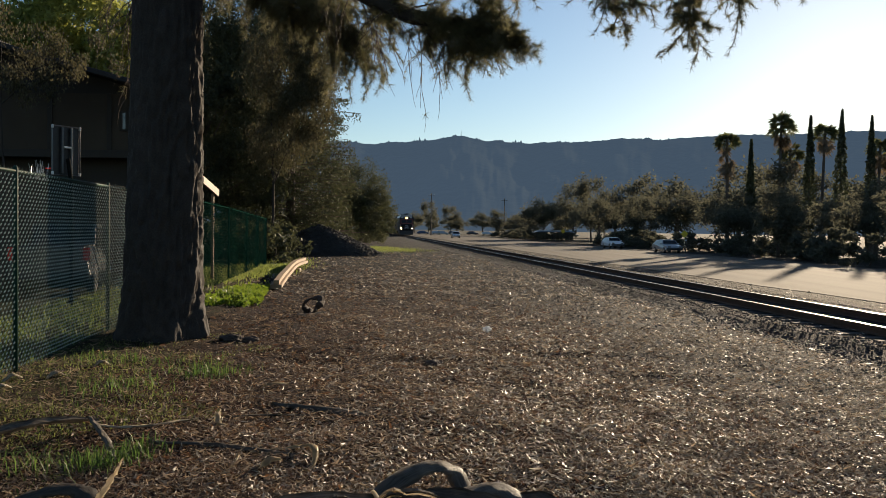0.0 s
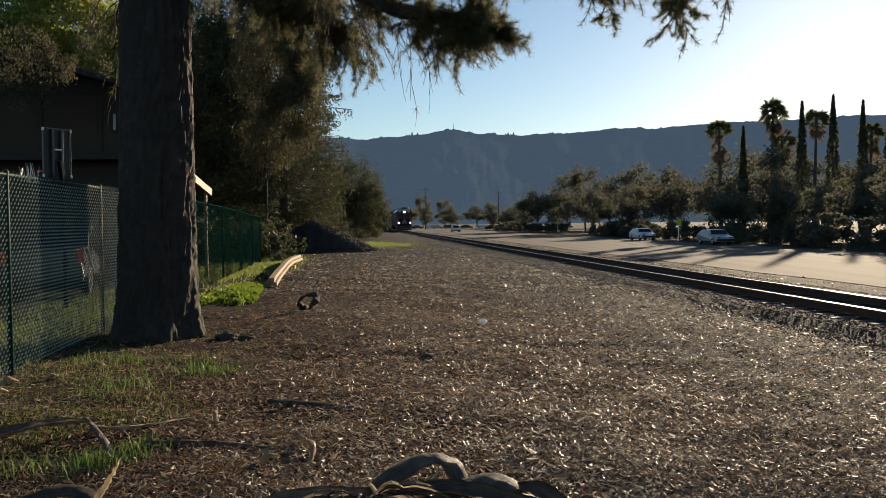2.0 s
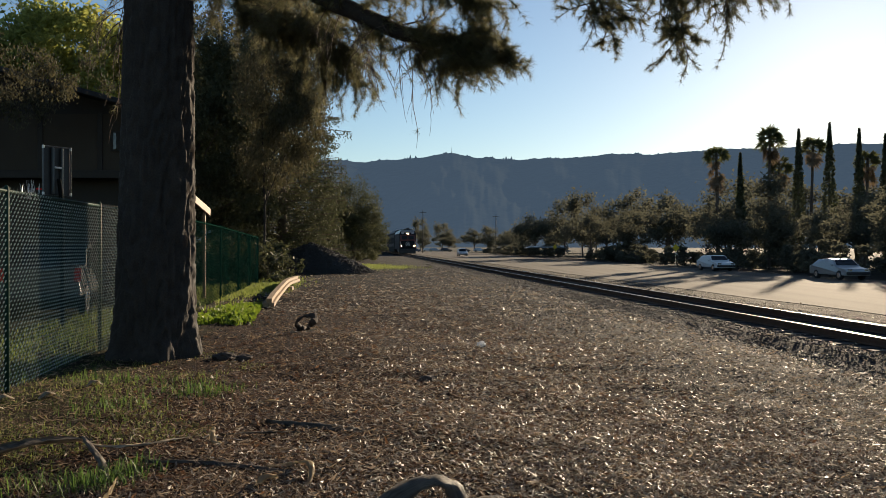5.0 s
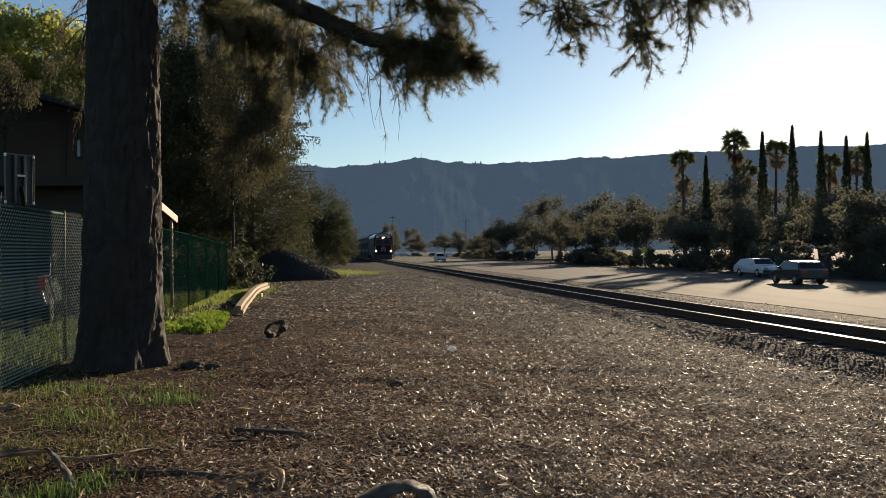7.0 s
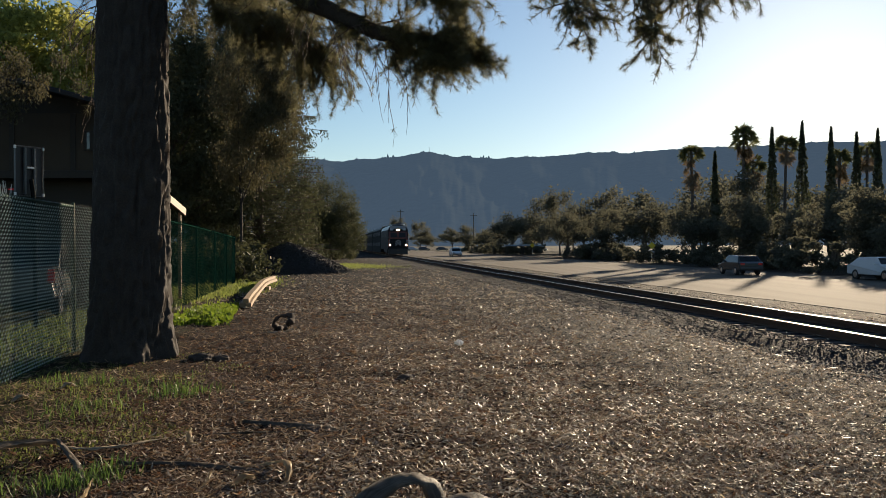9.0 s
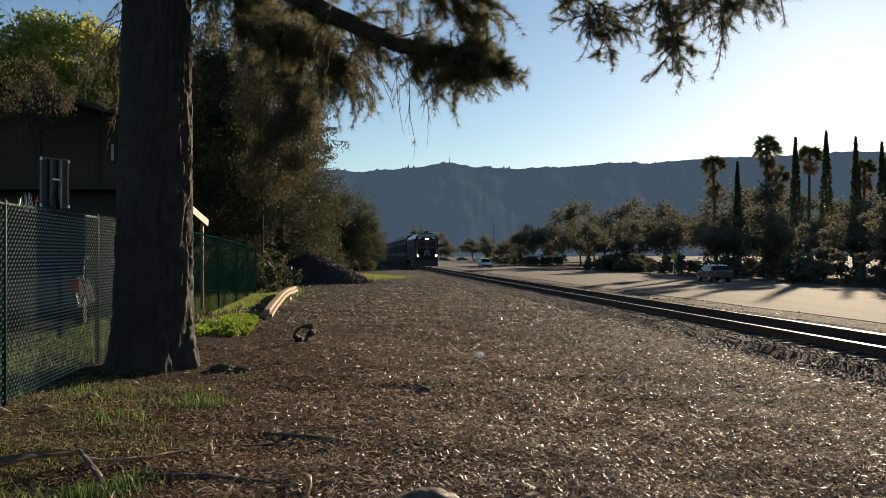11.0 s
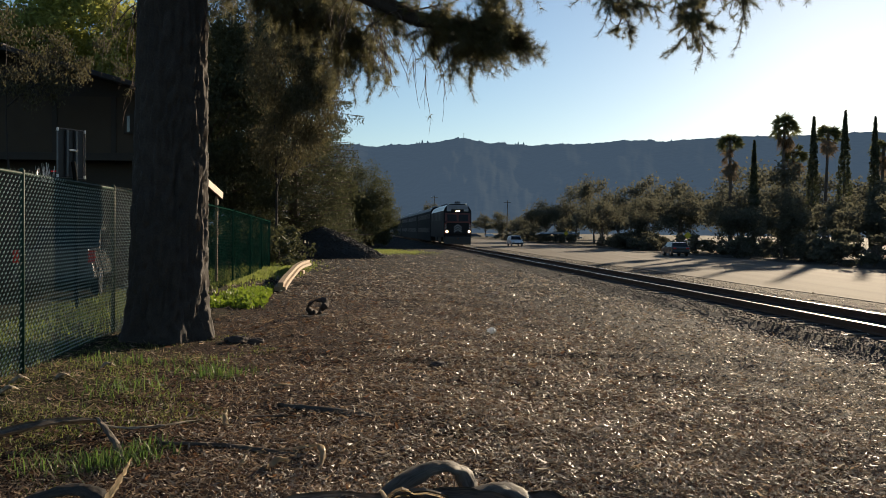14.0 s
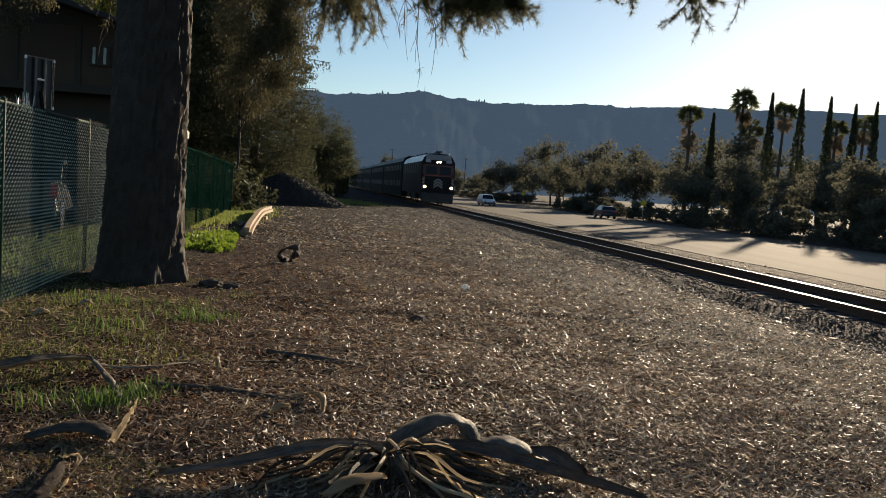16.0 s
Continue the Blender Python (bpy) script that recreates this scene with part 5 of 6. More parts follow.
tagged(stone_cloud("stone_cover", pts, rng.uniform(0.06, 0.16, n), M_pile, pile, 2), kind="stuff")

beam = thing("bent_timber", pose(-4.76, 23.7, 0), "long warped weathered timber lying on the ground", "timber")
for k, (dx, dz) in enumerate(((0, 0.0), (-0.17, 0.0), (-0.07, 0.13))):
    bm = bmesh.new()
    path = smooth_path([(dx, 0, 0.08 + dz), (dx - 0.42, 2.8, 0.10 + dz), (dx - 0.78, 5.5, 0.13 + dz), (dx - 1.15, 8.4, 0.18 + dz), (dx - 1.42, 11.0, 0.22 + dz), (dx - 1.5, 13.6, 0.24 + dz)], 6)
    rows = []
    for p in path:
        rows.append([bm.verts.new(p + Vector(q)) for q in ((-0.08, 0, -0.06), (0.08, 0, -0.06), (0.08, 0, 0.06), (-0.08, 0, 0.06))])
    for a, b in zip(rows, rows[1:]):
        for q in range(4):
            bm.faces.new((a[q], a[(q + 1) % 4], b[(q + 1) % 4], b[q]))
    bm.faces.new(rows[0][::-1]); bm.faces.new(rows[-1])
    bmesh.ops.recalc_face_normals(bm, faces=bm.faces)
    part("plank", bm, M_wood, beam)
part("block", box(bmesh.new(), (0.5, 0.4, 0.16), (-1.3, 9.6, 0.06), bevel=0.02), M_wood, beam)


def peel(name, pts, widths, curl, label, mat=None, lift=0.0, category="bark", thick=0.007, seed=1, across_n=7, tilt=0.0):
    """A strip of dry bark or frond sheath: an arched ribbon with thickness, along points on the ground."""
    rng = random.Random(seed)
    path = smooth_path(pts, 6)
    o = path[0].copy(); o.z = 0
    bm = bmesh.new()
    rows, n = [], len(path)
    for i, p in enumerate(path):
        d = (path[min(i + 1, n - 1)] - path[max(i - 1, 0)]).normalized()
        s = d.cross(Vector((0, 0, 1))).normalized() if abs(d.z) < 0.98 else Vector((1, 0, 0))
        u = s.cross(d)
        tl = Matrix.Rotation(tilt, 3, d)
        s, u = tl @ s, tl @ u
        w = float(np.interp(i / (n - 1), np.linspace(0, 1, len(widths)), widths))
        r = []
        for k in range(across_n):
            e = (k / (across_n - 1) - 0.5) * 2
            an = e * curl
            if abs(curl) > 0.05:
                R = w / 2 / abs(curl)
                q = s * (R * math.sin(an) * (1 if curl > 0 else -1)) + u * (R * (math.cos(an) - 1) * (1 if curl > 0 else -1))
            else:
                q = s * (e * w / 2)
            r.append(bm.verts.new(p + q + Vector((rng.gauss(0, 1), rng.gauss(0, 1), rng.gauss(0, 1))) * 0.004 - o + Vector((0, 0, lift))))
        rows.append(r)
    fs = []
    uvl = bm.loops.layers.uv.new("along")
    step_len = sum((q - p).length for p, q in zip(path, path[1:])) / (n - 1)
    for j, (a, b) in enumerate(zip(rows, rows[1:])):
        for k in range(across_n - 1):
            f = bm.faces.new((a[k], a[k + 1], b[k + 1], b[k]))
            for lp, q in zip(f.loops, ((k, j), (k + 1, j), (k + 1, j + 1), (k, j + 1))):
                lp[uvl].uv = (q[0] * widths[len(widths) // 2] / (across_n - 1), q[1] * step_len)
            fs.append(f)
    bmesh.ops.solidify(bm, geom=fs, thickness=thick)
    ob = finish(name, bm, {M_frond: M_frondf, M_bark_far: M_sheath}.get(mat, mat or M_stripf), smooth=True)
    ob.matrix_basis = Matrix.Translation(o)
    return tagged(ob, label, category)


# arched frond sheaths in the foreground
peel("frond_sheath", [(-0.48, 5.24, 0.05), (-0.34, 5.38, 0.16), (-0.11, 5.56, 0.24), (0.10, 5.58, 0.21), (0.19, 5.50, 0.06)], [0.14, 0.24, 0.27, 0.24, 0.16], 0.75, "arched grey dry palm sheath lying on the litter", M_stripf, category="palm sheath", seed=2, thick=0.012)
peel("frond_sheath", [(-0.05, 5.20, 0.04), (0.2, 5.33, 0.13), (0.42, 5.37, 0.15), (0.62, 5.16, 0.03)], [0.18, 0.28, 0.27, 0.16], 0.6, "grey dry palm sheath lying beside another", M_stripf, category="palm sheath", seed=3, thick=0.012)
peel("frond_sheath", [(0.45, 5.3, 0.05), (0.62, 5.2, 0.09), (0.80, 5.0, 0.03)], [0.2, 0.26, 0.2], -0.7, "dark dry palm sheath lying on the litter", M_sheath, category="palm sheath", seed=4, thick=0.012)
peel("frond_sheath", [(-2.46, 4.95, 0.02), (-2.37, 4.74, 0.06), (-2.31, 4.5, 0.08), (-2.30, 4.22, 0.05)], [0.03, 0.08, 0.12, 0.13], 0.7, "dark hollow palm sheath lying in the grass", M_rot, category="palm sheath", seed=5, thick=0.012)
# separate pale strip that stands for the dark sheath's sunlit rim
peel("palm_sliver", [(-2.42, 4.92, 0.03), (-2.27, 4.72, 0.12), (-2.17, 4.5, 0.15), (-2.15, 4.22, 0.11)], [0.010, 0.022, 0.035, 0.04], 0.4, "pale curved strip for the sunlit rim of the dark sheath", M_sliver, category="palm sheath", seed=51, thick=0.01, tilt=0.8)
peel("frond_sheath", [(-2.82, 5.28, 0.03), (-2.62, 5.42, 0.08), (-2.44, 5.44, 0.09), (-2.25, 5.32, 0.05)], [0.10, 0.22, 0.24, 0.12], 0.8, "dark fibrous palm sheath lying in the grass", M_sheath, category="palm sheath", seed=6, thick=0.012)
# another pale strip, for the sunlit tip of the sheath before it
peel("palm_sliver", [(-2.24, 5.24, 0.03), (-2.21, 5.38, 0.12), (-2.18, 5.47, 0.19), (-2.17, 5.52, 0.25)], [0.06, 0.055, 0.035, 0.012], 0.5, "pale pointed strip standing up for the sunlit tip of the sheath", M_sliver, category="palm sheath", seed=61, thick=0.01)
peel("frond_sheath", [(-0.78, 4.20, 0.15), (-0.62, 4.34, 0.21), (-0.45, 4.43, 0.20)], [0.06, 0.16, 0.09], 0.5, "pale torn piece of palm sheath among dark fibres", M_sliver, category="palm sheath", seed=62, thick=0.008)
peel("bark_strip", [(-4.0, 6.35, 0.05), (-3.62, 6.72, 0.10), (-3.4, 6.95, 0.12), (-3.1, 7.3, 0.08)], [0.14, 0.22, 0.22, 0.12], -0.9, "long grey bark strip lying in the grass", seed=7, thick=0.012)
peel("bark_strip", [(-3.1, 7.25, 0.06), (-2.85, 7.2, 0.05), (-2.6, 7.25, 0.06), (-2.27, 7.62, 0.04)], [0.05, 0.06, 0.05, 0.02], 0.6, "thin pale bark strip lying in the grass", M_frond, seed=8)
peel("bark_strip", [(-3.12, 7.2, 0.14), (-2.9, 6.9, 0.10), (-2.7, 6.6, 0.06), (-2.5, 6.25, 0.03)], [0.04, 0.07, 0.07, 0.03], 0.8, "dark curved bark strip lying across another", seed=9)
peel("branch_piece", [(-1.72, 8.28, 0.05), (-1.2, 8.05, 0.07), (-0.84, 7.82, 0.08), (-0.5, 7.74, 0.06)], [0.08, 0.19, 0.22, 0.17], 1.2, "dark weathered branch piece lying on the litter", M_bark_far, category="branch", seed=10, thick=0.02)
peel("branch_piece", [(-2.05, 7.72, 0.03), (-1.65, 7.75, 0.05), (-1.17, 7.8, 0.04)], [0.03, 0.05, 0.03], 0.9, "thin dark stick lying on the litter", M_bark_far, category="branch", seed=11)
peel("bark_curl", [(-2.08, 7.62, 0.13), (-2.06, 7.5, 0.09), (-2.02, 7.4, 0.05), (-1.93, 7.3, 0.06)], [0.03, 0.06, 0.07, 0.05], 1.0, "small upright curl of pale bark", M_sliver, seed=12)
peel("bark_strip", [(-1.5, 6.45, 0.05), (-1.2, 6.5, 0.08), (-1.0, 6.35, 0.14), (-0.95, 6.1, 0.08), (-1.02, 5.85, 0.02)], [0.05, 0.07, 0.06, 0.05, 0.02], 0.9, "curved pale bark strip on dark litter", M_sliver, seed=13)
peel("bark_strip", [(-1.66, 5.84, 0.02), (-1.56, 5.98, 0.05), (-1.55, 6.25, 0.09)], [0.02, 0.045, 0.02], 0.8, "small curved bark strip on dark litter", M_sliver, seed=14)
peel("bark_strip", [(-2.42, 6.72, 0.05), (-1.9, 6.66, 0.06), (-1.4, 6.46, 0.07), (-0.83, 6.24, 0.06), (-0.3, 6.17, 0.03)], [0.06, 0.10, 0.10, 0.09, 0.04], 0.9, "long dark bark strip on the litter", M_bark_far, seed=15, thick=0.012)
peel("bark_strip", [(-0.56, 6.0, 0.03), (-0.48, 6.15, 0.06), (-0.42, 6.3, 0.03)], [0.02, 0.05, 0.02], 0.8, "short pale bark strip on the litter", seed=16)
peel("bark_flake", [(-2.02, 9.25, 0.03), (-1.9, 9.35, 0.05), (-1.78, 9.45, 0.02)], [0.03, 0.09, 0.03], 0.5, "pale flat flake of bark on brown litter", M_sliver, seed=17)
peel("bark_flake", [(1.36, 7.5, 0.03), (1.46, 7.53, 0.05), (1.57, 7.52, 0.02)], [0.03, 0.08, 0.03], 0.5, "tan flat flake of bark on grey litter", M_frond, seed=18)
peel("bark_flake", [(-1.34, 6.0, 0.05), (-1.28, 6.06, 0.12), (-1.2, 6.1, 0.10)], [0.05, 0.11, 0.06], 1.0, "rounded pale scale of palm sheath", M_sliver, seed=19)
for i, (x, y) in enumerate(((-5.0, 9.2), (-4.8, 8.6), (-5.05, 8.2), (-4.6, 9.4), (-4.4, 10.2))):
    peel("bark_flake", [(x, y, 0.03), (x + 0.08, y + 0.1, 0.12), (x + 0.14, y + 0.22, 0.05)], [0.05, 0.13, 0.05], 0.8, "pale dry leaf scale lying by the fence", M_frond, seed=60 + i)

# hollow ring of old bark, and two dark lumps by the tree
bm = bmesh.new()
ringpts = []
for i in range(26):
    t = 2 * math.pi * i / 25
    ringpts.append(Vector((0.20 * math.cos(t) * (1.0 if math.sin(t) > -0.3 else 1.25) + 0.04 * math.sin(2 * t), 0.07 * math.sin(2 * t), max(0.05, 0.17 + 0.17 * math.sin(t) + 0.05 * math.cos(t)))))
tube(bm, ringpts, [0.055 + 0.03 * math.sin(i * 0.5 + 0.6) + 0.012 * math.sin(i * 2.3) for i in range(26)], 10, cap=False)
for v in bm.verts:
    v.co += Vector((noise.noise(v.co * 9), 0.6, noise.noise(v.co * 8 + Vector((5, 1, 2))))) * 0.05
    v.co.y *= 1.6
    v.co.x *= 0.7
ob = finish("bark_ring", bm, M_rot)
ob.matrix_basis = pose(-2.78, 17.15, gz(-2.78, 17.15) - 0.02, 0, 8, -14)
tagged(ob, "dark hollow ring of old bark standing on the ground", "bark")
peel("bark_flake", [(-3.0, 16.9, 0.04), (-2.7, 16.85, 0.05), (-2.45, 16.95, 0.09)], [0.1, 0.16, 0.06], 0.6, "pale flake lying beside the bark ring", M_frond, seed=21)
for i, (x, y, s) in enumerate(((-3.42, 13.25, 0.2), (-3.1, 13.15, 0.16), (-0.1, 11.0, 0.14))):
    bm = bmesh.new(); bmesh.ops.create_icosphere(bm, subdivisions=3, radius=1)
    for v in bm.verts:
        q = v.co * (1 + 0.35 * noise.noise(v.co * 1.7 + Vector((i * 3, 0, 0))) + 0.12 * noise.noise(v.co * 5))
        v.co = Vector((q.x * s, q.y * s * 0.8, q.z * s * 0.42 + s * 0.22))
    ob = finish("wood_lump", bm, M_rot)
    ob.matrix_basis = pose(x, y, gz(x, y) - 0.02)
    tagged(ob, "dark lump of rotten wood on the litter", "wood lump")

# crumpled white scrap
bm = bmesh.new(); bmesh.ops.create_icosphere(bm, subdivisions=3, radius=1)
for v in bm.verts:
    q = v.co * (1 + 0.5 * noise.noise(v.co * 2.3))
    v.co = Vector((q.x * 0.075, q.y * 0.06, q.z * 0.055 + 0.05))
ob = finish("paper_scrap", bm, leafy("thin_white_paper", (0.75, 0.75, 0.74), (0.85, 0.85, 0.84), 0.5, 0.6))
ob.matrix_basis = pose(0.82, 14.6, gz(0.82, 14.6))
tagged(ob, "crumpled white scrap of paper on the ground", "litter")

M_fibre = material("dark_palm_fibre", (0.075, 0.060, 0.047), 0.7, scale=6, fine=70, bump=0.3, dist=0.003, island=True, var=(0.4, 1.7))

# dry palm frond with its fan, in the foreground
frond = thing("dry_palm_frond", pose(-0.45, 5.02, 0), "dry fallen palm frond with split fan leaflets", "palm frond")
trough = peel("stalk", [(-1.32, -0.36, 0.04), (-0.9, -0.28, 0.09), (-0.4, 0.02, 0.12), (0.05, 0.02, 0.12)], [0.10, 0.16, 0.2, 0.2], -0.8, "", M_stripf, thick=0.014, seed=71)
del trough["category"]
trough.parent = frond
trough = peel("stalk", [(0.0, 0.0, 0.10), (0.5, 0.1, 0.13), (0.9, -0.05, 0.10), (1.6, -0.35, 0.03)], [0.18, 0.26, 0.24, 0.12], -0.7, "", M_sheath, thick=0.014, seed=72)
del trough["category"]
trough.parent = frond
bm = bmesh.new()
tube(bm, smooth_path([(0.02, 0.22, 0.14), (0.07, -0.02, 0.17), (0.13, -0.26, 0.15), (0.30, -0.46, 0.10), (0.58, -0.54, 0.05)], 5), 0.016, 7, squash=0.5)
part("stalk", bm, M_sliver, frond, smooth=True)
rng = np.random.default_rng(12)
for i in range(64):
    an = rng.uniform(-2.9, 0.35)
    L = rng.uniform(0.4, 0.95)
    d = Vector((math.cos(an), math.sin(an), 0)); s = Vector((-d.y, d.x, 0))
    w = rng.uniform(0.006, 0.032)
    pts = [Vector((0, 0, 0.1)), d * L * 0.35 + Vector((0, 0, 0.1 + rng.uniform(0.0, 0.12))), d * L * 0.7 + s * rng.normal() * 0.05 + Vector((0, 0, 0.06 + rng.uniform(0, 0.06))), d * L + s * rng.normal() * 0.1 + Vector((0, 0, rng.uniform(0.01, 0.05)))]
    path = smooth_path(pts, 4)
    bm = bmesh.new(); rows = []
    for k, p in enumerate(path):
        ww = w * (1 - abs(k / (len(path) - 1) - 0.35) * 1.2)
        rows.append([bm.verts.new(p - s * ww), bm.verts.new(p + Vector((0, 0, -0.012))), bm.verts.new(p + s * ww)])
    fs = [bm.faces.new((a[q], a[q + 1], b[q + 1], b[q])) for a, b in zip(rows, rows[1:]) for q in (0, 1)]
    bmesh.ops.solidify(bm, geom=fs, thickness=0.003)
    part("leaflet", bm, M_sliver if i % 3 == 0 else M_strip if i % 5 == 1 else M_fibre, frond)

# curled wisps of leaf, bark and chip over the open ground
def litter(name, n, d0, d1, a0, a1, size, mat, label, seed, lift=0.012, width=(0.05, 0.16), near_gain=0.06, blend=0.15):
    rng = np.random.default_rng(seed)
    d = 1 / rng.uniform(1 / d1, 1 / d0, n)
    x = rng.uniform(-0.64, 0.62, n) * (d + 2)
    off = x + SLOPE * d
    keep = (off > a0 + rng.normal(size=n) * blend) & (off < a1 + rng.normal(size=n) * 0.25)
    x, y = x[keep], d[keep]
    dens = np.sin(x * 1.3 + y * 0.7) + np.sin(x * 0.6 - y * 1.1 + 2) + np.sin(2.9 * x + 1.7 * y)
    k2 = rng.uniform(-5.0, 1.6, len(x)) < dens
    x, y = x[k2], y[k2]
    m = len(x)
    a = rng.uniform(0, 6.28, m)
    L = size * np.minimum(rng.gamma(3.0, 0.33, m), 2.0) * (1 + y * near_gain)
    w = (L * rng.uniform(*width, m))[:, None]
    turn, rise = rng.normal(size=m) * 1.2, rng.normal(size=m) * 0.35
    roll = rng.uniform(-0.9, 0.9, m)
    z0 = ground_height(x, y) + lift * rng.uniform(0.2, 1.9, m)
    rows = []
    p = np.stack([x, y, z0], 1)
    for k, wk in enumerate((0.35, 1.0, 0.25)):
        h = a + turn * (k / 2 - 0.5)
        dirv = np.stack([np.cos(h), np.sin(h), np.zeros(m)], 1)
        sd = np.stack([-np.sin(h) * np.cos(roll), np.cos(h) * np.cos(roll), np.sin(roll)], 1)
        q = p.copy()
        q[:, 2] += L * (rise * (k / 2 - 0.5) + 0.35 * np.abs(turn) * (k / 2 - 0.5) ** 2)
        q[:, 2] = np.maximum(q[:, 2], z0 - 0.004)
        rows += [q - sd * w * wk * 0.5, q + sd * w * wk * 0.5]
        p = p + dirv * (L / 2)[:, None]
    v = np.stack(rows, 1).reshape(-1, 3)
    i = np.arange(m)[:, None] * 6
    f = np.concatenate([i + [2 * k, 2 * k + 1, 2 * k + 3, 2 * k + 2] for k in range(2)], 1).reshape(-1, 4)
    return tagged(from_arrays(name, v, f, mat), label, "litter", kind="stuff")


M_flake = leafy("brown_flakes", (0.026, 0.014, 0.009), (0.23, 0.118, 0.062), 0.4, 0.5, 1.2, 1.4)
litter("brown_litter", 150000, 3.4, 38, -2.5, 4.4, 0.030, M_flake, "reddish-brown rotting flakes packed on the ground", 31, lift=0.012, width=(0.15, 0.45), near_gain=0.06, blend=0.5)
litter("leaf_litter", 185000, 3.4, 60, -6.2, 7.6, 0.034, M_chip, "dry brown leaves and curled chips strewn on the ground", 1, lift=0.016, near_gain=0.085)
litter("pale_litter", 90000, 3.4, 45, 0.8, 7.8, 0.034, M_paleleaf, "pale dry chips strewn on the ground", 2, lift=0.02, width=(0.08, 0.22), blend=1.2)

litter("dry_chips", 250000, 4.2, 36, 0.2, 7.6, 0.030, M_paleleaf, "short pale dry chips thickly strewn on the ground", 33, lift=0.018, width=(0.13, 0.32), near_gain=0.045, blend=1.2)
litter("far_chips", 26000, 22.0, 62, -3.5, 7.4, 0.06, M_paleleaf, "pale chips and grit on the far gravel", 38, lift=0.02, width=(0.2, 0.5), near_gain=0.02)
litter("brown_chips", 140000, 3.8, 34, -1.9, 3.6, 0.030, M_chip, "short brown and pale chips strewn on the ground", 37, lift=0.018, width=(0.13, 0.32), near_gain=0.045, blend=0.4)
litter("stray_chips", 9000, 12.0, 60, 7.4, 9.3, 0.05, M_paleleaf, "stray pale chips on the dark ballast", 35, lift=0.03, width=(0.22, 0.5), near_gain=0.02)
litter("verge_chips", 16000, 22.0, 75, 12.6, 17.8, 0.05, M_paleleaf, "pale grit and chips on the verge between rails and road", 36, lift=0.02, width=(0.4, 0.9), near_gain=0.0)

rng = np.random.default_rng(9)
n = 13000
d = 1 / rng.uniform(1 / 95, 1 / 9.0, n)
a = np.where(rng.uniform(size=n) < 0.72, rng.uniform(7.45, 9.3, n) - 0.5 * rng.uniform(0, 1, n) ** 6, rng.uniform(11.7, 14.0, n))
x, y = a - SLOPE * d, d
pts = np.stack([x, y, ground_height(x, y) + 0.01], 1)
tagged(stone_cloud("ballast_stones", pts, rng.uniform(0.015, 0.036, n) * (1 + d / 50), M_stone, None, 4), "dark grey ballast stones beside the rails", "ballast", kind="stuff")
n = 3600
d = 1 / rng.uniform(1 / 70, 1 / 3.5, n)
a = 8.0 - np.abs(rng.normal(size=n)) * 3.0
x, y = a - SLOPE * d, d
pts = np.stack([x, y, ground_height(x, y) + 0.004], 1)
tagged(stone_cloud("scattered_stones", pts, rng.uniform(0.015, 0.045, n) * (1 + d / 60), M_stone, None, 5), "loose dark stones scattered over the ground", "stones", kind="stuff")


n = 12000
d = 1 / rng.uniform(1 / 85, 1 / 9, n)
d = np.where((d < 22) & (rng.uniform(size=n) > ((d - 9) / 13) ** 2), rng.uniform(20, 70, n), d)
a = rng.uniform(-3.5, 7.6, n)
x, y = a - SLOPE * d, d
pts = np.stack([x, y, ground_height(x, y) + 0.012], 1)
tagged(stone_cloud("gravel", pts, rng.uniform(0.014, 0.034, n) * (1 + d / 70), M_grav, None, 6), "grey and pale gravel over the open ground", "gravel", kind="stuff")


# ---- grass and weeds ----
def blades(name, xy, h, mat, label, seed, width=0.006, lean=0.5):
    rng = np.random.default_rng(seed)
    n = len(xy)
    x, y = xy[:, 0], xy[:, 1]
    b = np.stack([x, y, ground_height(x, y) - 0.01], 1)
    a = rng.uniform(0, 6.28, n)
    dirv = np.stack([np.cos(a), np.sin(a), np.zeros(n)], 1)
    sd = np.stack([-np.sin(a), np.cos(a), np.zeros(n)], 1) * width
    hh = (h * rng.uniform(0.4, 1.2, n))[:, None]
    up = np.array([[0, 0, 1.0]])
    ln = rng.uniform(0.05, lean, n)[:, None]
    m1 = b + up * hh * 0.6 + dirv * hh * ln * 0.35
    tip = b + up * hh * (1 - 0.3 * ln) + dirv * hh * ln
    v = np.stack([b - sd, b + sd, m1 + sd * 0.8, m1 - sd * 0.8, tip], 1).reshape(-1, 3)
    i = np.arange(n)[:, None] * 5
    f = np.concatenate([i + [0, 1, 2], i + [0, 2, 3], i + [3, 2, 4]], 1).reshape(-1, 3)
    return tagged(from_arrays(name, v, f, mat), label, "grass", kind="stuff")


rng = np.random.default_rng(17)
n = 80000
d = 1 / rng.uniform(1 / 14, 1 / 3.3, n)
x = rng.uniform(-5.4, -1.2, n)
edge = -1.9 - 0.10 * d + 0.45 * np.sin(d * 1.7) + 0.3 * np.sin(d * 4.1 + 1)
dens = np.sin(x * 2.3 + d * 1.1) + np.sin(x * 1.1 - d * 1.9 + 1) + 0.8 * np.sin(3.7 * x + 2.9 * d)
keep = (x < edge) & (rng.uniform(-1.8, 2.4, n) < dens)
blades("grass", np.stack([x[keep], d[keep]], 1), 0.055, M_grass, "patchy green grass among dry litter", 18, 0.004, 1.5)
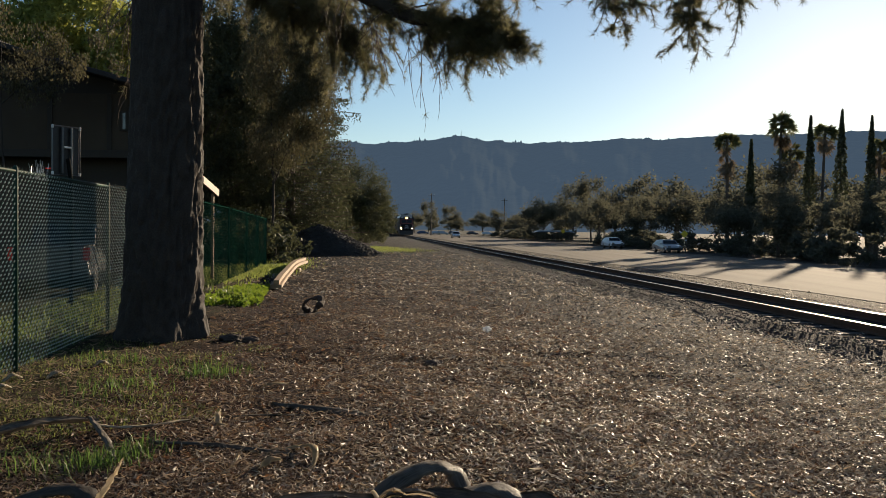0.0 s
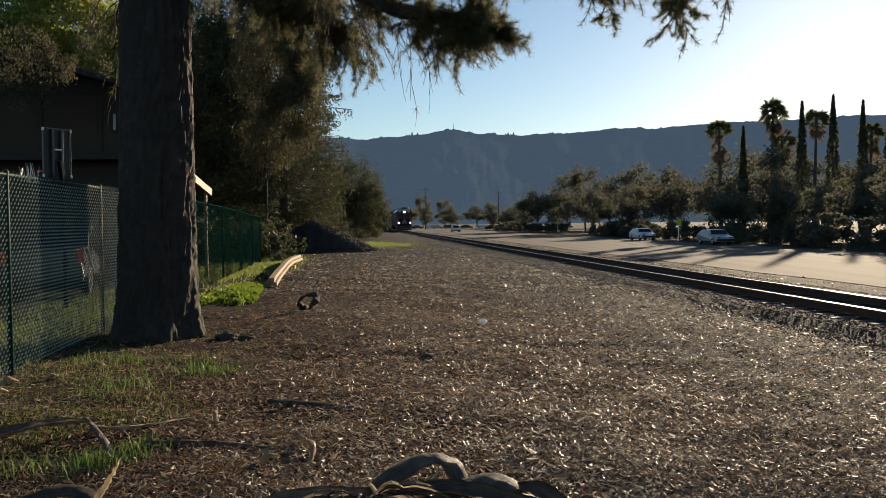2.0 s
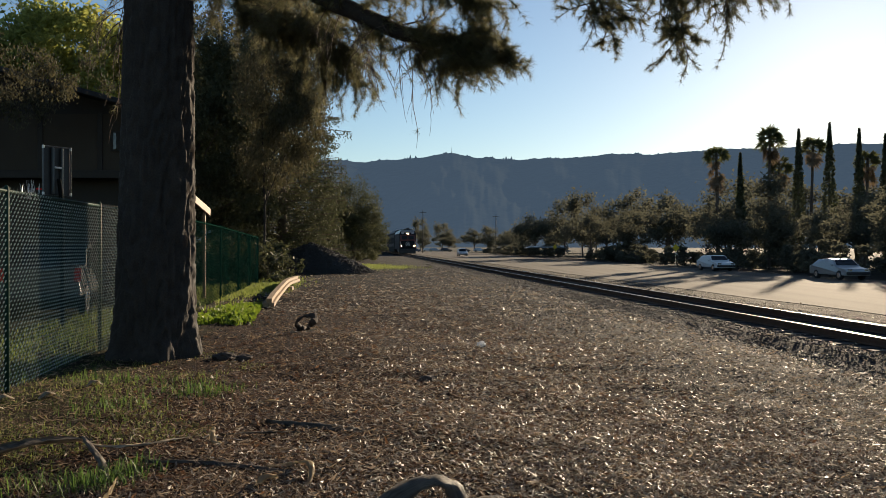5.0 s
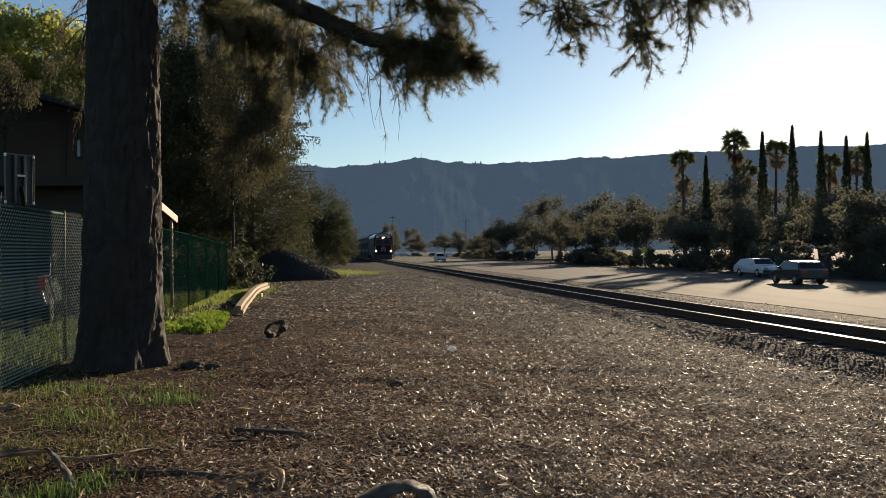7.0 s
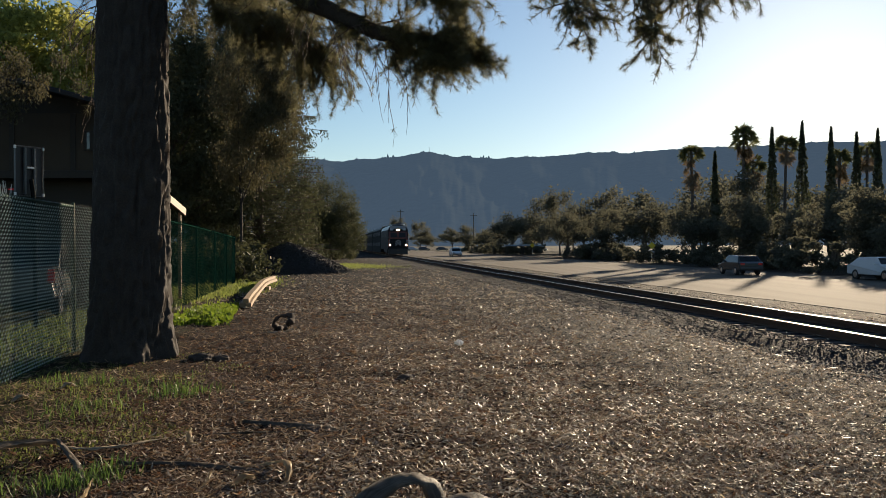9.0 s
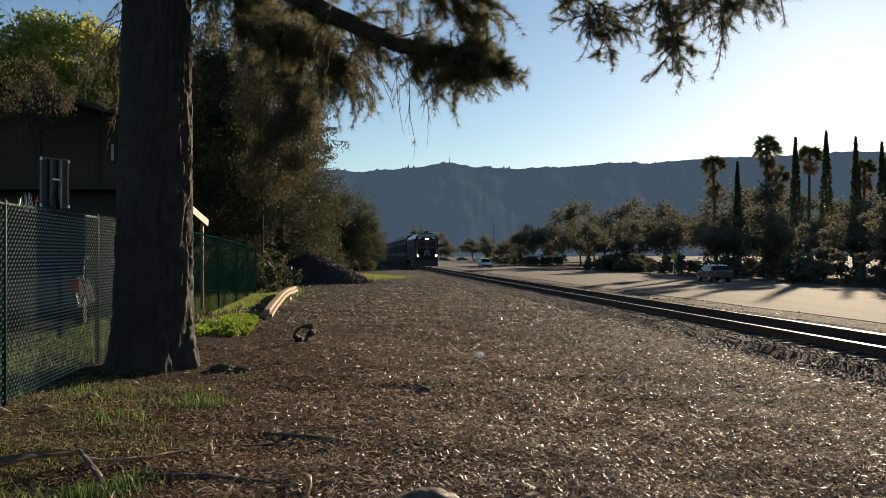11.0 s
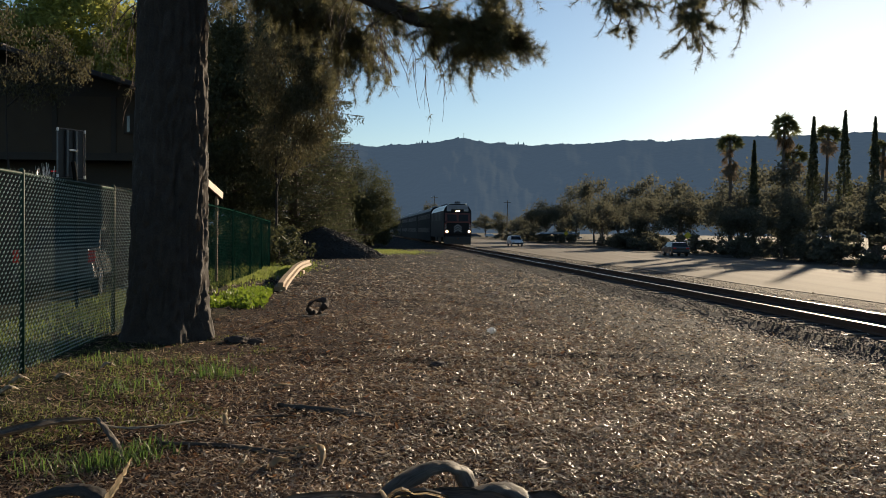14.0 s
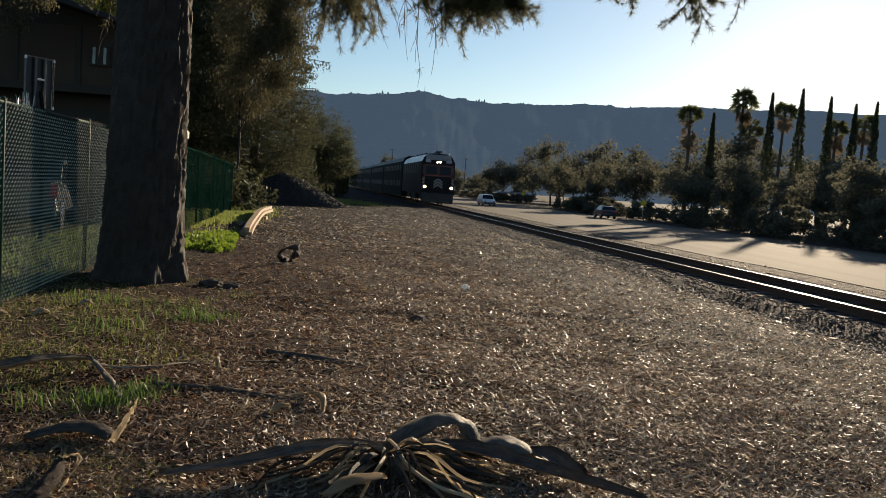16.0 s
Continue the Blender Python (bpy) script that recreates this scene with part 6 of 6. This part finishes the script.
c = np.concatenate([rng.normal((-2.58, 6.3), (0.15, 0.16), (260, 2)), rng.normal((-2.9, 6.1), (0.2, 0.15), (50, 2)), rng.normal((-3.3, 6.2), (0.25, 0.2), (60, 2)), rng.normal((-2.45, 6.6), (0.1, 0.1), (70, 2)), rng.normal((-2.95, 10.2), (0.25, 0.25), (260, 2)), rng.normal((-3.6, 9.0), (0.25, 0.4), (160, 2)), rng.normal((-4.2, 10.9), (0.5, 0.2), (160, 2))])
blades("tall_grass", c, 0.17, M_tuft, "bright tufts of taller green grass", 19, 0.005, 1.3)
n = 9000
y = rng.uniform(7, 38, n)
x = fence_x(y) - rng.uniform(0.05, 2.6, n)
blades("grass", np.stack([x, y], 1), 0.15, M_grass, "green grass growing behind the fence", 20, 0.01)
u = rng.normal(size=(9000, 2)) * (0.45, 2.2) + (-4.85, 21.2)
u = u[(u[:, 0] > fence_x(u[:, 1]) + 0.05) & (u[:, 1] > 18.6) & (u[:, 0] < -4.25 - 0.17 * (u[:, 1] - 19))]
u = u[np.abs(u[:, 1] - 21.5) < rng.uniform(0.6, 3.2, len(u)) + 0.5 * np.sin(u[:, 0] * 9)]
blades("weeds", u, 0.19, M_weed, "bright sunlit weeds along the fence foot", 21, 0.016, 0.8)
hz = rng.uniform(0.0, 0.20, len(u)) * (0.55 + 0.45 * np.sin(u[:, 0] * 7 + 1) * np.sin(u[:, 1] * 3.1))
lp = np.concatenate([u, (hz + 0.02)[:, None]], 1)
v, f = leaf_cards(rng, lp, 0.11, 0.6, 0.0)
tagged(from_arrays("weed_leaves", v, f, M_weed), "bright broad weed leaves along the fence foot", "weeds", kind="stuff")
u = np.concatenate([rng.normal((-7.6, 33), (0.7, 3.5), (5000, 2)), rng.normal((-7.4, 70), (1.4, 3.5), (4500, 2)), rng.normal((-4.6, 66), (1.6, 2.5), (1500, 2)), rng.normal((-8.6, 42), (0.6, 2), (1500, 2))])
blades("grass", u, 0.16, M_grass, "sunlit green grass beside the railway", 22, 0.02)


# ---- movement ----
def motions():
    # seconds, distance of the train's front along y
    front = [(0, 177.0), (3.5, 157.0), (7, 135.5), (9, 121.5), (12.5, 98.5), (14.5, 84.6), (16, 73.2)]
    walk(loco, [(t, pose(*tk(TRACK_A, y, RAIL_TOP), rz=YAW)) for t, y in front])
    for i, c in enumerate(coaches):
        o = (17.3 + 25.9 * i) * math.cos(radians(YAW))
        walk(c, [(t, pose(*tk(TRACK_A, y + o, RAIL_TOP), rz=YAW)) for t, y in front])
    walk(suv_white, [(t, pose(*across(19.3, 94 + 4.25 * (16 - t)), rz=YAW)) for t in (0, 4, 8, 12, 16)])
    walk(hatch, [(t, pose(*across(23.4 + 0.30 * (t - 7), 39.3 + 3.85 * (t - 7)), rz=YAW + 175)) for t in (0, 4, 8, 12, 16)])

    for c, t0, y0 in ((oncoming[0], 3.0, 55.4), (oncoming[1], 6.5, 52.2)):
        walk(c, [(t, pose(*across(27.0, y0 - 5.28 * (t - t0)), rz=YAW)) for t in (0, 4, 8, 12, 16)])


motions()
